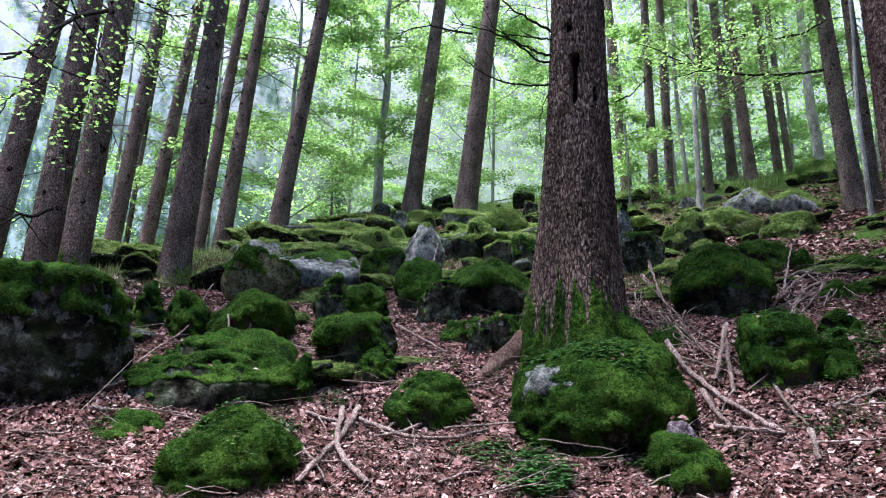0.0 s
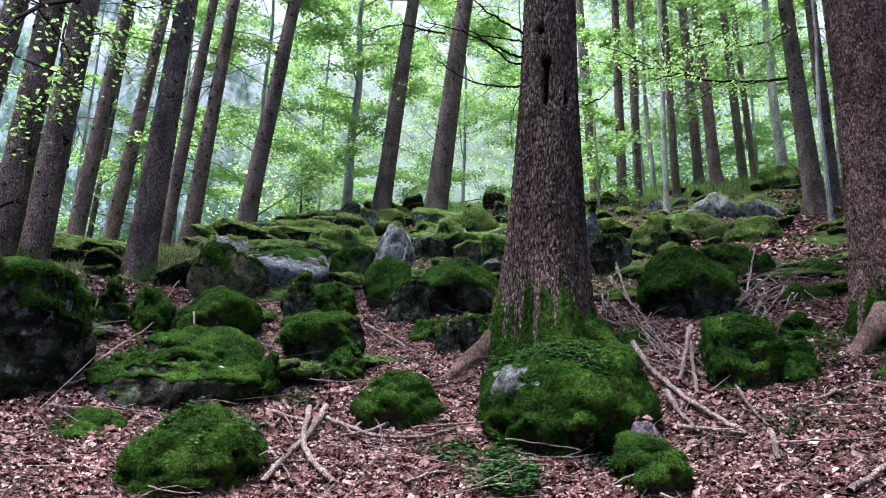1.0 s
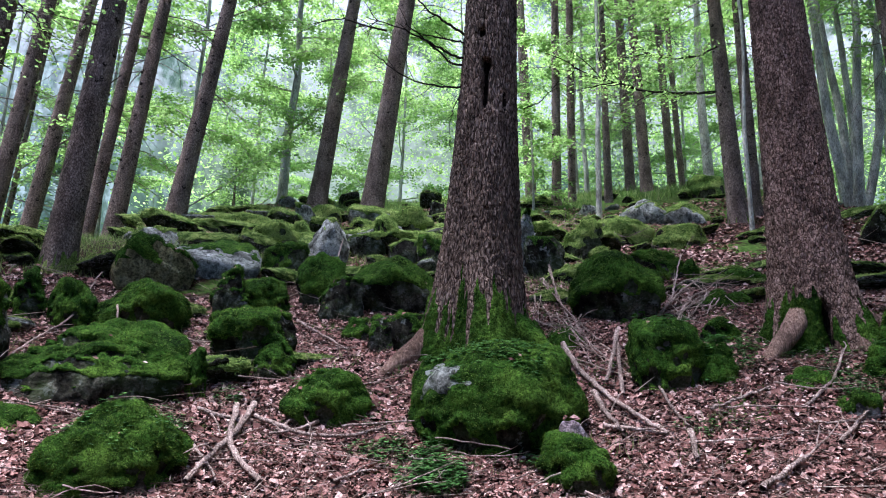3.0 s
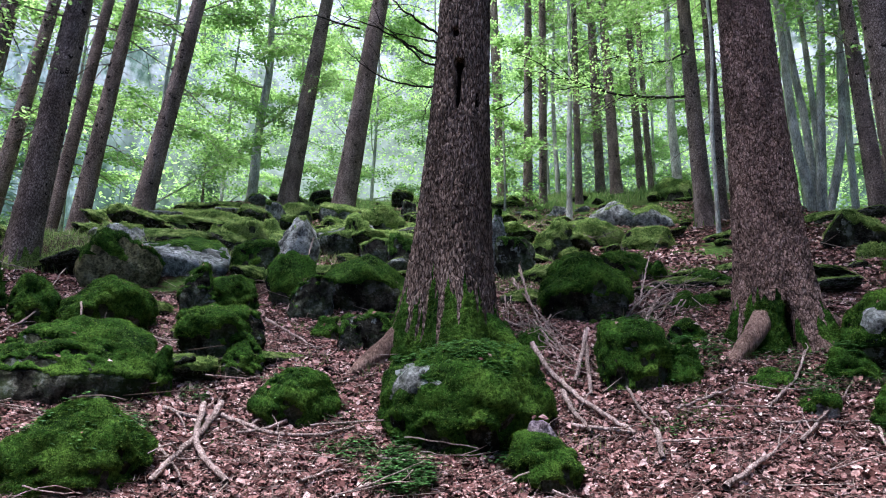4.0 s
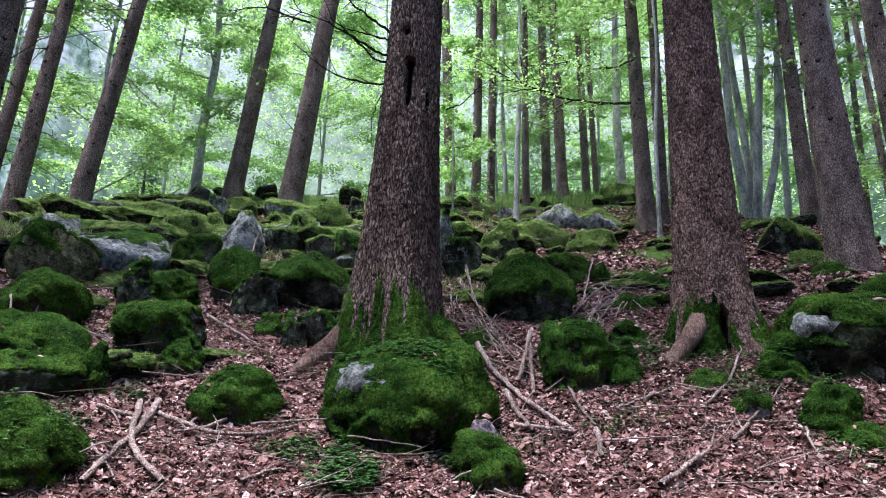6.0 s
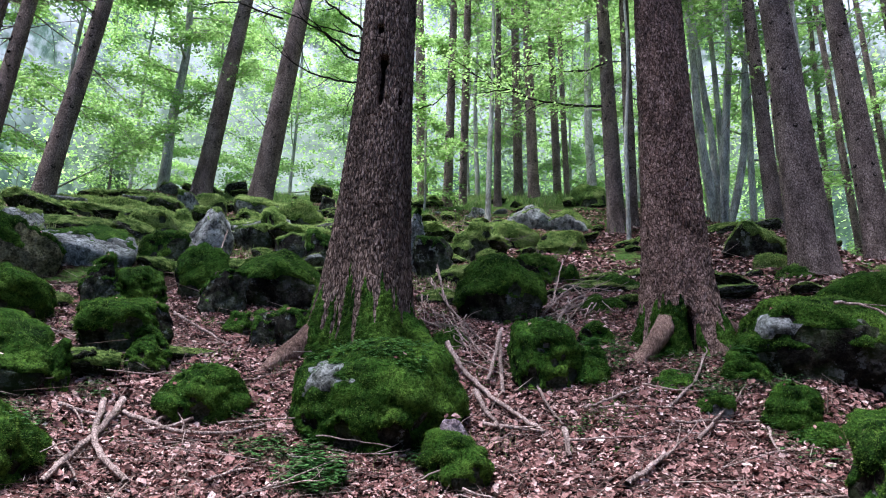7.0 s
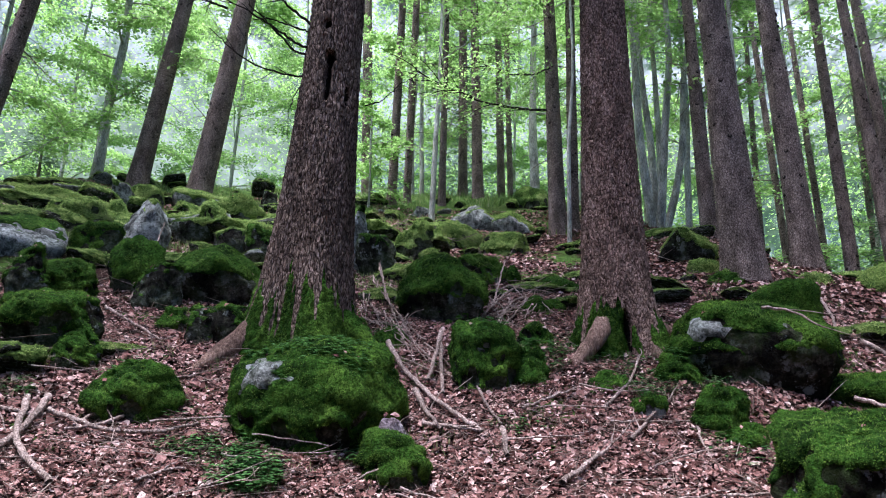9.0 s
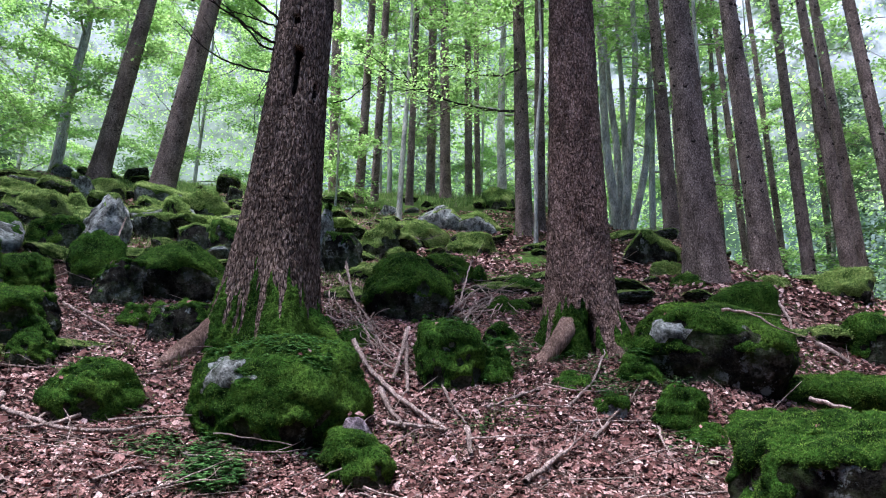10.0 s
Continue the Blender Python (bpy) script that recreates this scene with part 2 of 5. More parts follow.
def ground_z(x, y):
    x, y = np.asarray(x, float), np.asarray(y, float)
    r = np.hypot(x, y)
    big = 0.16 * value_noise(x / 1.7, y / 1.7, 3) + 0.08 * value_noise(x / 0.7, y / 0.7, 5)
    return slope(x, y) + big * np.clip((r - 1.0) / 3, 0, 1)


rng = np.random.default_rng(7)


def sector(n, r0, r1, a0=-52, a1=52, power=1.0):
    r = r0 + (r1 - r0) * rng.uniform(0, 1, n) ** power
    t = np.radians(rng.uniform(a0, a1, n))
    return r * np.sin(t), r * np.cos(t)

# ---- ground ----
az = np.concatenate([np.arange(-180, -56, 6), np.arange(-56, 56.1, 0.45), np.arange(62, 181, 6), [180]])
rr = np.concatenate([np.arange(0.0, 2.4, 0.25), np.arange(2.5, 9, 0.045), np.arange(9, 18, 0.12), 18 * 1.12 ** np.arange(0, 28)])
A, RR = np.meshgrid(np.radians(az), rr, indexing="ij")
gx, gy = RR * np.sin(A), RR * np.cos(A)
gz = ground_z(gx, gy) + (0.035 * value_noise(gx / 0.13, gy / 0.13, 9) + 0.02 * value_noise(gx / 0.06, gy / 0.06, 11)) * (RR < 18)
na, nr = A.shape
i, j = np.meshgrid(np.arange(na - 1), np.arange(nr - 1), indexing="ij")
quads = np.stack([i * nr + j, i * nr + j + 1, (i + 1) * nr + j + 1, (i + 1) * nr + j], -1).reshape(-1, 4)
ground = new("ground", mesh_of("ground", np.stack([gx, gy, gz], -1).reshape(-1, 3), quads[:, ::-1], SOIL))
tagged(ground, "steep forest floor of brown leaf litter and soil", "ground", kind="structure")

# ---- boulders ----
ball = bmesh.new()
bmesh.ops.create_icosphere(ball, subdivisions=5, radius=1)
BALL_V = np.array([v.co[:] for v in ball.verts])
BALL_F = np.array([[v.index for v in q.verts] for q in ball.faces])
ball.free()
ball = bmesh.new()
bmesh.ops.create_icosphere(ball, subdivisions=4, radius=1)
BALL4_V = np.array([v.co[:] for v in ball.verts])
BALL4_F = np.array([[v.index for v in q.verts] for q in ball.faces])
ball.free()


def noise3(p, scale, seed):
    """Smooth noise over a cloud of points, built from three crossed sheets."""
    q = p * scale
    return (value_noise(q[:, 0] + 0.37 * q[:, 2], q[:, 1], seed) + value_noise(q[:, 1] + 0.41 * q[:, 0], q[:, 2], seed + 1)
            + value_noise(q[:, 2] + 0.29 * q[:, 1], q[:, 0], seed + 2))


def normals_of(V, F):
    n = np.cross(V[F[:, 1]] - V[F[:, 0]], V[F[:, 2]] - V[F[:, 0]])
    N = np.zeros_like(V)
    for c in range(3):
        np.add.at(N, F[:, c], n)
    return N / (np.linalg.norm(N, axis=1, keepdims=True) + 1e-12)


def islands(F, n):
    """The number of the connected piece for every vertex."""
    lab = np.arange(n)
    while True:
        low = lab[F].min(1)
        nxt = lab.copy()
        for c in range(3):
            np.minimum.at(nxt, F[:, c], low)
        nxt = nxt[nxt]
        if (nxt == lab).all():
            return lab
        lab = nxt


def blades(P, N, length, width, r, lean=0.6):
    """One thin upright triangle for every point."""
    n = len(P)
    d = N + r.normal(0, lean, (n, 3)) * 0.6 + (0, 0, 0.25)
    d /= np.linalg.norm(d, axis=1, keepdims=True)
    side = np.cross(d, r.normal(size=(n, 3)))
    side /= np.linalg.norm(side, axis=1, keepdims=True) + 1e-9
    L = (length * r.uniform(0.5, 1.3, n))[:, None]
    V = np.stack([P - side * width, P + side * width, P + d * L], 1).reshape(-1, 3)
    return V, np.arange(3 * n).reshape(-1, 3)


def fronds(P, N, length, r):
    """Small moss stars: five leaflets that spread from one root, so that each star has one shade."""
    n = len(P)
    k = 4
    side = np.cross(N, r.normal(size=(n, 3)))
    side /= np.linalg.norm(side, axis=1, keepdims=True) + 1e-9
    other = np.cross(N, side)
    V = np.empty((n, 1 + 2 * k, 3))
    V[:, 0] = P
    L = length * r.uniform(0.5, 1.35, n)
    for j in range(k):
        a = j * 2 * np.pi / k + r.uniform(-0.4, 0.4, n)
        up = r.uniform(0.35, 1.3, n)
        for e, off in ((1, -0.17), (2, 0.17)):
            d = side * np.cos(a + off)[:, None] + other * np.sin(a + off)[:, None] + N * up[:, None] + np.array((0, 0, -0.15))
            V[:, 2 * j + e] = P + d * (L * r.uniform(0.75, 1.1, n))[:, None]
    b = np.arange(n)[:, None] * (1 + 2 * k)
    F = np.concatenate([b + (0, 1 + 2 * j, 2 + 2 * j) for j in range(k)], 1).reshape(-1, 3)
    return V.reshape(-1, 3), F


def on_faces(V, F, N, weight, n, r):
    """Random points on faces, by area times weight, with their normals."""
    area = np.linalg.norm(np.cross(V[F[:, 1]] - V[F[:, 0]], V[F[:, 2]] - V[F[:, 0]]), axis=1) * weight
    f = r.choice(len(F), n, p=area / area.sum())
    b = r.dirichlet((1, 1, 1), n)
    return np.einsum("nk,nkd->nd", b, V[F[f]]), np.einsum("nk,nkd->nd", b, N[F[f]])


def moss_cover(thing, V, F, N, mask, thick, seed, tufts, r, length=0.022, pale=False):
    """Moss as cushions of their own on a surface, wherever mask is over zero, with fine blades standing on it."""
    t = np.clip(mask, -0.15, 0.3) / 0.3
    lift = np.where(t > 0, t ** 0.7 * thick * (1 + 0.5 * noise3(V, 7, seed + 51) + 0.7 * noise3(V, 26, seed + 53)), t * 0.1)
    Vm = V + N * lift[:, None]
    keep = F[(mask[F] > -0.08).any(1)]
    if not len(keep):
        return
    lab = islands(keep, len(V))
    total = 0
    for l in np.unique(lab[keep[:, 0]]):
        Fi = keep[lab[keep[:, 0]] == l]
        if len(Fi) < 60:
            continue
        used = np.unique(Fi)
        back = np.full(len(V), -1)
        back[used] = np.arange(len(used))
        part("moss", Vm[used], back[Fi], MOSS_PALE_LIT if pale else MOSS, thing, "green moss cushion")
        total += 1
    if tufts and total:
        w = np.clip(mask[keep].mean(1), 0, 0.25)
        if w.sum() > 0:
            P, n = on_faces(Vm, keep, N, w + 1e-6, tufts, r)
            bv, bf = fronds(P - n * 0.004, n, length, r)
            tagged(part("moss_fuzz", bv, bf, MOSS_PALE_LIT_BLADES if pale else MOSS_BLADES, thing, smooth=False), kind="stuff")


TOPS = {}
# cut planes of the large rocks, seen from below the slope: across, back, up, and how far out
FACETS = {
    1: ((0.3, -1, 0.05, 0.72), (0.05, 0.1, 1, 0.8), (0.9, -0.3, 0.2, 0.8)),
    2: ((-0.38, -0.5, 0.8, 0.4), (0.2, -0.45, 0.9, 0.5), (0.1, -1, 0.1, 0.8)),
    3: ((-0.62, -0.25, 0.75, 0.42), (0.25, -0.1, 0.95, 0.6), (0.15, -1, 0.0, 0.7), (0.9, -0.2, 0.1, 0.75)),
    5: ((-0.8, -0.1, 0.5, 0.72), (0.3, 0.05, 0.95, 0.52), (0.05, -1, 0.1, 0.6), (0.8, -0.7, 0.15, 0.75)),
    6: ((0.22, -0.5, 0.85, 0.42), (-0.2, -0.3, 0.9, 0.55), (0.3, -1, 0.1, 0.7)),
    7: ((0.1, -0.55, 0.85, 0.42), (0.3, -1, 0.2, 0.7)),
    8: ((0.1, -1, 0.1, 0.7), (-0.5, -0.2, 0.8, 0.7), (0.8, 0, 0.5, 0.7)),
    10: ((-0.05, -0.15, 1, 0.6), (0.1, -1, -0.2, 0.7), (0.7, -0.5, 0.45, 0.7)),
    11: ((-0.7, -0.3, 0.6, 0.5), (0.8, -0.3, 0.4, 0.55), (0.05, -1, 0.25, 0.6)),
    13: ((0.45, -0.35, 0.8, 0.62), (-0.35, -0.3, 0.85, 0.68), (0.0, -1, -0.25, 0.7)),
    22: ((0.4, -0.3, 0.85, 0.75), (0.0, -1, -0.3, 0.72), (-0.5, -0.4, 0.7, 0.8)),
    23: ((0.05, -0.15, 1, 0.72), (0.0, -1, 0.05, 0.75), (-1, -0.1, 0.1, 0.8), (0.9, -0.3, 0.2, 0.8)),
    34: ((-0.4, -0.25, 0.85, 0.5), (0.6, -0.1, 0.8, 0.45), (0.1, -1, 0.15, 0.7)),
    35: ((0.55, -0.3, 0.75, 0.42), (-0.3, -0.3, 0.9, 0.6)),
    41: ((0.1, -0.35, 0.9, 0.42), (0.1, -1, 0.0, 0.6)),
    52: ((0.1, -1, -0.3, 0.8), (0.35, -0.3, 0.85, 0.8)),
    54: ((0.0, -0.2, 1, 0.6), (0.0, -1, -0.75, 0.5)),
    55: ((-0.05, -0.25, 0.95, 0.66), (0.0, -1, -0.15, 0.72), (-0.8, -0.4, 0.3, 0.75)),
}
BARE = {14: (-0.37, -0.16, 0.23, 0.22), 52: (-0.42, -0.2, 0.22, 0.16)}
WORDS = {"moss": ("rounded boulder thickly covered in green moss", "boulder"), "grey": ("bare pale grey boulder with lichen stains", "boulder"),
         "dark": ("dark damp angular boulder with moss on top", "boulder"), "brown": ("angular olive brown boulder with a mossy shoulder", "boulder"), "slab": ("long low rock slab overgrown with moss", "rock slab"),
         "pink": ("small bare pinkish grey stone on the leaf litter", "stone")}


def boulder(x, y, z, hx, hy, hz, yaw, seed, roundness, moss, kind, words=""):
    far = math.hypot(x, y)
    z, hz, roundness = z - 0.07, hz + 0.07, roundness * (0.7 if far < 6.5 else 0.35)
    r = np.random.default_rng(seed * 13 + 5)
    V0, F = (BALL_V, BALL_F) if far < 6.2 else (BALL4_V, BALL4_F)
    k = 3 if kind in ("dark", "brown") else 7
    planes = r.normal(size=(k, 3))
    planes[:, 2] = np.abs(planes[:, 2]) + 0.15
    far_out = r.uniform(0.42 if k == 7 else 0.72, 0.9, k)
    if seed in FACETS:
        cuts = np.array(FACETS[seed])
        planes, far_out = np.concatenate([cuts[:, :3], planes[:2]]), np.concatenate([cuts[:, 3], (0.88, 0.9)])
    planes = np.concatenate([planes, np.eye(3), -np.eye(3)])
    planes /= np.linalg.norm(planes, axis=1, keepdims=True)
    dist = np.concatenate([far_out, r.uniform(0.8, 0.95, 6)])
    d = np.maximum((V0 @ planes.T) / dist, 0.05)
    power = 40 - 30 * roundness
    cut = 1 / np.power((d ** power).sum(1), 1 / power)
    V = V0 * (cut * (1 - roundness * 0.6) + roundness * 0.6)[:, None]
    top, low = V.max(0), V.min(0)
    trim = 0.02 * min(1.0, 2.5 * hx) if moss > 0.3 else 0.0
    V = (V - (top + low) / 2) / ((top - low) / 2) * (hx - trim, hy - trim, hz - trim)
    N = normals_of(V, F)
    size = (hx * hy * hz) ** (1 / 3)
    rough = min(1.0, size / 0.22)
    V += N * (0.055 * size * noise3(V, 1.7 / size, seed) + 0.035 * size * noise3(V, 5 / size, seed + 9) + rough * (0.03 * np.abs(noise3(V, 9, seed + 19)) + 0.022 * noise3(V, 26, seed + 29) - 0.012))[:, None]
    a = radians(yaw)
    M = np.array([[math.cos(a), -math.sin(a), 0], [math.sin(a), math.cos(a), 0], [0, 0, 1]])
    V = V @ M.T
    V[:, :2] *= (1 - 0.38 * np.clip(0.15 - V[:, 2] / hz, 0, 1))[:, None]
    N = normals_of(V, F)
    text, cat = WORDS[kind]
    thing = new("boulder" if cat == "boulder" else cat.replace(" ", "_"))
    thing.location = (x, y, z)
    tagged(thing, words or text, cat, "boulders on the slope")
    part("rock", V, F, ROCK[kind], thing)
    up = np.nonzero((N[:, 2] > 0.55) & (V[:, 2] > 0.1 * hz))[0]
    if far < 7 and len(up):
        TOPS[seed] = (V[up] + (x, y, z), N[up])
    if seed in BARE:
        px, py, pz, wide = BARE[seed]
        d = np.linalg.norm((V - (px, py, pz)) * (1, 1, 1.7), axis=1) / wide + 0.5 * noise3(V, 14, 77)
        patch = F[(d[F] < 1).all(1)]
        used = np.unique(patch)
        back = np.full(len(V), -1)
        back[used] = np.arange(len(used))
        part("bare_patch", (V + N * (0.045 * np.clip(1.2 - d, 0, 0.6) / 0.6)[:, None])[used], back[patch], ROCK["grey"], thing, "bare pale grey patch of rock")
    if moss > 0:
        mask = N[:, 2] * 0.72 - 0.15 + 0.30 * V[:, 2] / hz + 0.42 * noise3(V, 1.2 / size, seed + 31) + 0.34 * noise3(V, 4.5 / size, seed + 41) + 0.15 * noise3(V, 18 / size, seed + 43) + (moss - 0.55) * 1.25 - 0.5 * np.clip(-N[:, 2] - 0.15, 0, 1)
        tufts = int(min(24000, 15 * moss * hx * hy * 4e4 / max(far, 3) ** 2 * 5)) if far < 13 else 260 * (y < -20)
        # past 7.6 m the moss takes the colour with stronger light put in
        moss_cover(thing, V, F, N, mask, (0.016 if far < 7 else 0.009) + 0.008 * min(size, 0.5) / 0.3, seed, tufts, r, 0.0088 if far < 5 else (0.0115 if far < 7 else (0.017 if far < 20 else 0.09)), far > 7.6)
    return thing


boulder(-3.23, 3.48, 1.76, 0.66, 0.36, 0.55, 43, 1, 0.15, 0.42, "dark")
boulder(-2.30, 4.04, 1.68, 0.51, 0.26, 0.33, 30, 2, 0.35, 0.5, "slab")
boulder(-2.55, 4.97, 2.15, 0.34, 0.24, 0.26, 27, 3, 0.2, 0.7, "moss")
boulder(-3.01, 4.83, 2.15, 0.15, 0.12, 0.22, 32, 4, 0.2, 0.7, "moss")
boulder(-2.98, 5.9, 2.63, 0.37, 0.24, 0.31, 27, 5, 0.05, 0.42, "brown")
boulder(-2.68, 6.55, 2.86, 0.42, 0.36, 0.27, 22, 6, 0.2, 0.05, "grey")
boulder(-3.55, 7, 3.12, 0.24, 0.25, 0.24, 27, 7, 0.2, 0.15, "grey")
boulder(-2.10, 5.48, 2.34, 0.16, 0.13, 0.26, 21, 8, 0.3, 0.4, "dark")
boulder(-1.90, 5.77, 2.36, 0.22, 0.18, 0.20, 18, 9, 0.5, 0.8, "moss")
boulder(-1.66, 4.82, 1.92, 0.29, 0.22, 0.26, 20, 10, 0.35, 0.45, "moss")
boulder(-1.89, 7.73, 3.29, 0.27, 0.19, 0.35, 14, 11, 0.1, 0.08, "grey")
boulder(-1.53, 6.10, 2.55, 0.22, 0.16, 0.30, 14, 12, 0.5, 0.6, "moss")
boulder(-0.85, 6.20, 2.49, 0.43, 0.34, 0.39, 8, 13, 0.4, 0.65, "moss")
boulder(0.02, 4.06, 1.51, 0.51, 0.38, 0.38, -0, 14, 1, 0.95, "moss")
boulder(0.39, 3.60, 1.385, 0.09, 0.07, 0.09, -6, 15, 0.5, 0.0, "pink")
boulder(0.40, 3.56, 1.23, 0.16, 0.13, 0.18, -6, 16, 0.7, 0.7, "moss")
boulder(-1.01, 4.31, 1.54, 0.25, 0.20, 0.19, 13, 17, 1, 0.95, "moss")
boulder(-1.75, 3.25, 1.27, 0.35, 0.25, 0.25, 28, 18, 0.9, 0.75, "moss")
boulder(-2.43, 3.55, 1.36, 0.25, 0.17, 0.11, 34, 19, 0.7, 0.8, "moss")
boulder(-1.81, 4.26, 1.69, 0.07, 0.06, 0.16, 23, 20, 0.3, 0.8, "moss")
boulder(-2.12, 4.08, 1.59, 0.09, 0.07, 0.10, 27, 21, 0.6, 0.7, "moss")
boulder(-1.46, 4.67, 1.78, 0.13, 0.11, 0.12, 17, 49, 0.6, 0.6, "moss")
boulder(0.98, 5.75, 2.39, 0.36, 0.29, 0.42, -8, 22, 0.7, 0.9, "moss")
boulder(1.06, 4.53, 1.78, 0.22, 0.18, 0.32, -13, 23, 0.6, 0.78, "moss")
boulder(1.36, 4.46, 1.74, 0.13, 0.10, 0.22, -17, 24, 0.7, 0.8, "moss")
boulder(1.60, 5.11, 2, 0.18, 0.15, 0.18, -17, 25, 0.7, 0.5, "moss")
boulder(1.84, 5.83, 2.28, 0.26, 0.21, 0.22, -18, 26, 0.7, 0.8, "moss")
boulder(1.60, 7.01, 2.87, 0.25, 0.20, 0.25, -13, 27, 0.4, 0.6, "moss")
boulder(1.93, 7.02, 2.88, 0.11, 0.09, 0.15, -15, 28, 0.7, 0.9, "moss")
boulder(0.26, 5.14, 1.99, 0.10, 0.09, 0.20, -3, 29, 0.6, 0.85, "moss")
boulder(0.49, 5.22, 1.96, 0.18, 0.16, 0.16, -5, 30, 0.6, 0.7, "moss")
boulder(0.35, 7.59, 3.26, 0.13, 0.10, 0.46, -3, 31, 0.15, 0.1, "grey")
boulder(0.54, 7.48, 3.05, 0.20, 0.16, 0.29, -4, 32, 0.3, 0.2, "dark")
boulder(1.00, 8.54, 3.51, 0.33, 0.27, 0.32, -7, 33, 0.4, 0.8, "moss")
boulder(2.33, 10.75, 4.53, 0.40, 0.32, 0.32, -12, 34, 0.5, 0.1, "grey")
boulder(2.92, 10.60, 4.47, 0.41, 0.33, 0.29, -15, 35, 0.25, 0.4, "grey")
boulder(3.78, 12.44, 5.46, 0.34, 0.27, 0.36, -17, 36, 0.4, 0.7, "moss")
boulder(1.54, 11.90, 4.83, 0.31, 0.19, 0.21, -7, 37, 0.05, 0.1, "grey")
boulder(1.78, 9.43, 3.87, 0.37, 0.30, 0.27, -11, 38, 0.5, 0.7, "moss")
boulder(2.33, 8.69, 3.59, 0.40, 0.32, 0.24, -15, 39, 0.5, 0.6, "moss")
boulder(-0.98, 11.46, 4.77, 0.13, 0.11, 0.21, 5, 40, 0.2, 0.1, "dark")
boulder(-1.80, 10.65, 4.36, 0.49, 0.39, 0.32, 10, 41, 0.2, 0.4, "grey")
boulder(-1.17, 9.73, 3.98, 0.41, 0.33, 0.31, 7, 42, 0.5, 0.7, "moss")
boulder(-1.45, 9.09, 3.78, 0.17, 0.13, 0.28, 9, 43, 0.6, 0.7, "moss")
boulder(-3.40, 9.40, 3.9, 0.59, 0.41, 0.26, 20, 44, 0.3, 0.6, "moss")
boulder(-2.79, 10.43, 4.3, 0.45, 0.31, 0.26, 15, 45, 0.3, 0.7, "moss")
boulder(-2.71, 8.16, 3.42, 0.37, 0.30, 0.24, 18, 46, 0.4, 0.8, "moss")
boulder(-2.40, 8.57, 3.61, 0.15, 0.12, 0.22, 16, 47, 0.4, 0.7, "moss")
boulder(-1.56, 8.46, 3.44, 0.21, 0.17, 0.19, 10, 48, 0.3, 0.3, "dark")
boulder(-0.84, 8.36, 3.41, 0.27, 0.22, 0.28, 6, 50, 0.5, 0.6, "moss")
boulder(-0.75, 5.27, 2.01, 0.18, 0.14, 0.17, 8, 51, 0.4, 0.3, "dark")
boulder(2.82, 4.31, 1.92, 0.56, 0.39, 0.38, -33, 52, 0.9, 0.58, "moss")
boulder(3.55, 5.09, 2.3, 0.36, 0.36, 0.36, -35, 53, 0.5, 0.7, "moss")
boulder(3.52, 3.93, 1.67, 0.54, 0.27, 0.19, -42, 54, 0.3, 0.9, "slab")
boulder(2.16, 2.49, 1.15, 0.43, 0.26, 0.44, -41, 55, 0.3, 0.32, "moss")
boulder(2.23, 3.77, 1.51, 0.16, 0.13, 0.19, -31, 56, 0.8, 0.95, "moss")
boulder(1.89, 3.97, 1.51, 0.13, 0.11, 0.14, -25, 57, 0.5, 0.5, "grey")
boulder(4.47, 4.65, 2.13, 0.25, 0.20, 0.25, -44, 58, 0.5, 0.6, "moss")
boulder(5.79, 6.42, 2.96, 0.33, 0.26, 0.25, -42, 59, 0.6, 0.8, "moss")
boulder(4.22, 7.60, 3.44, 0.35, 0.28, 0.30, -29, 60, 0.4, 0.5, "dark")
boulder(4.05, 6.88, 3.06, 0.20, 0.16, 0.16, -30, 61, 0.6, 0.9, "moss")
boulder(4.02, 6.49, 2.89, 0.23, 0.18, 0.15, -32, 62, 0.7, 0.9, "moss")
boulder(4.41, 6.68, 3.04, 0.13, 0.10, 0.14, -33, 63, 0.6, 0.6, "moss")
boulder(5.16, 6.61, 2.98, 0.20, 0.16, 0.13, -38, 64, 0.7, 0.9, "moss")
boulder(2.32, 6.55, 2.70, 0.20, 0.16, 0.15, -19, 65, 0.7, 0.9, "moss")
boulder(4.00, 6.40, 2.86, 0.19, 0.15, 0.15, -32, 66, 0.7, 0.9, "moss")
boulder(2.24, 3.58, 1.38, 0.17, 0.14, 0.12, -32, 67, 0.6, 0.5, "moss")
boulder(1.8, 4.33, 1.68, 0.14, 0.14, 0.11, -21, 68, 0.6, 0.7, "moss")
boulder(2.28, 4.28, 1.75, 0.18, 0.14, 0.18, -28, 69, 0.7, 0.9, "moss")
boulder(-1.26, 5.72, 2.32, 0.18, 0.12, 0.24, 12, 71, 0.3, 0.25, "dark")
boulder(-2.16, 7.08, 2.96, 0.24, 0.19, 0.24, 17, 72, 0.3, 0.6, "moss")
boulder(-3.81, 9.68, 4.09, 0.21, 0.17, 0.14, 21, 73, 0.2, 0.3, "dark")
boulder(-2.86, 10.21, 4.34, 0.17, 0.10, 0.20, 16, 74, 0.2, 0.1, "grey")
boulder(-1.05, 7.83, 3.18, 0.16, 0.13, 0.22, 8, 75, 0.2, 0.2, "dark")
boulder(-0.67, 7.57, 3.11, 0.18, 0.15, 0.30, 5, 76, 0.3, 0.35, "moss")
boulder(-0.57, 5.17, 1.99, 0.17, 0.12, 0.20, 6, 77, 0.3, 0.35, "dark")
boulder(-3.57, 8.59, 3.68, 0.30, 0.24, 0.14, 23, 78, 0.3, 0.6, "moss")
boulder(-3.34, 4.87, 2.23, 0.11, 0.09, 0.23, 34, 79, 0.3, 0.6, "moss")
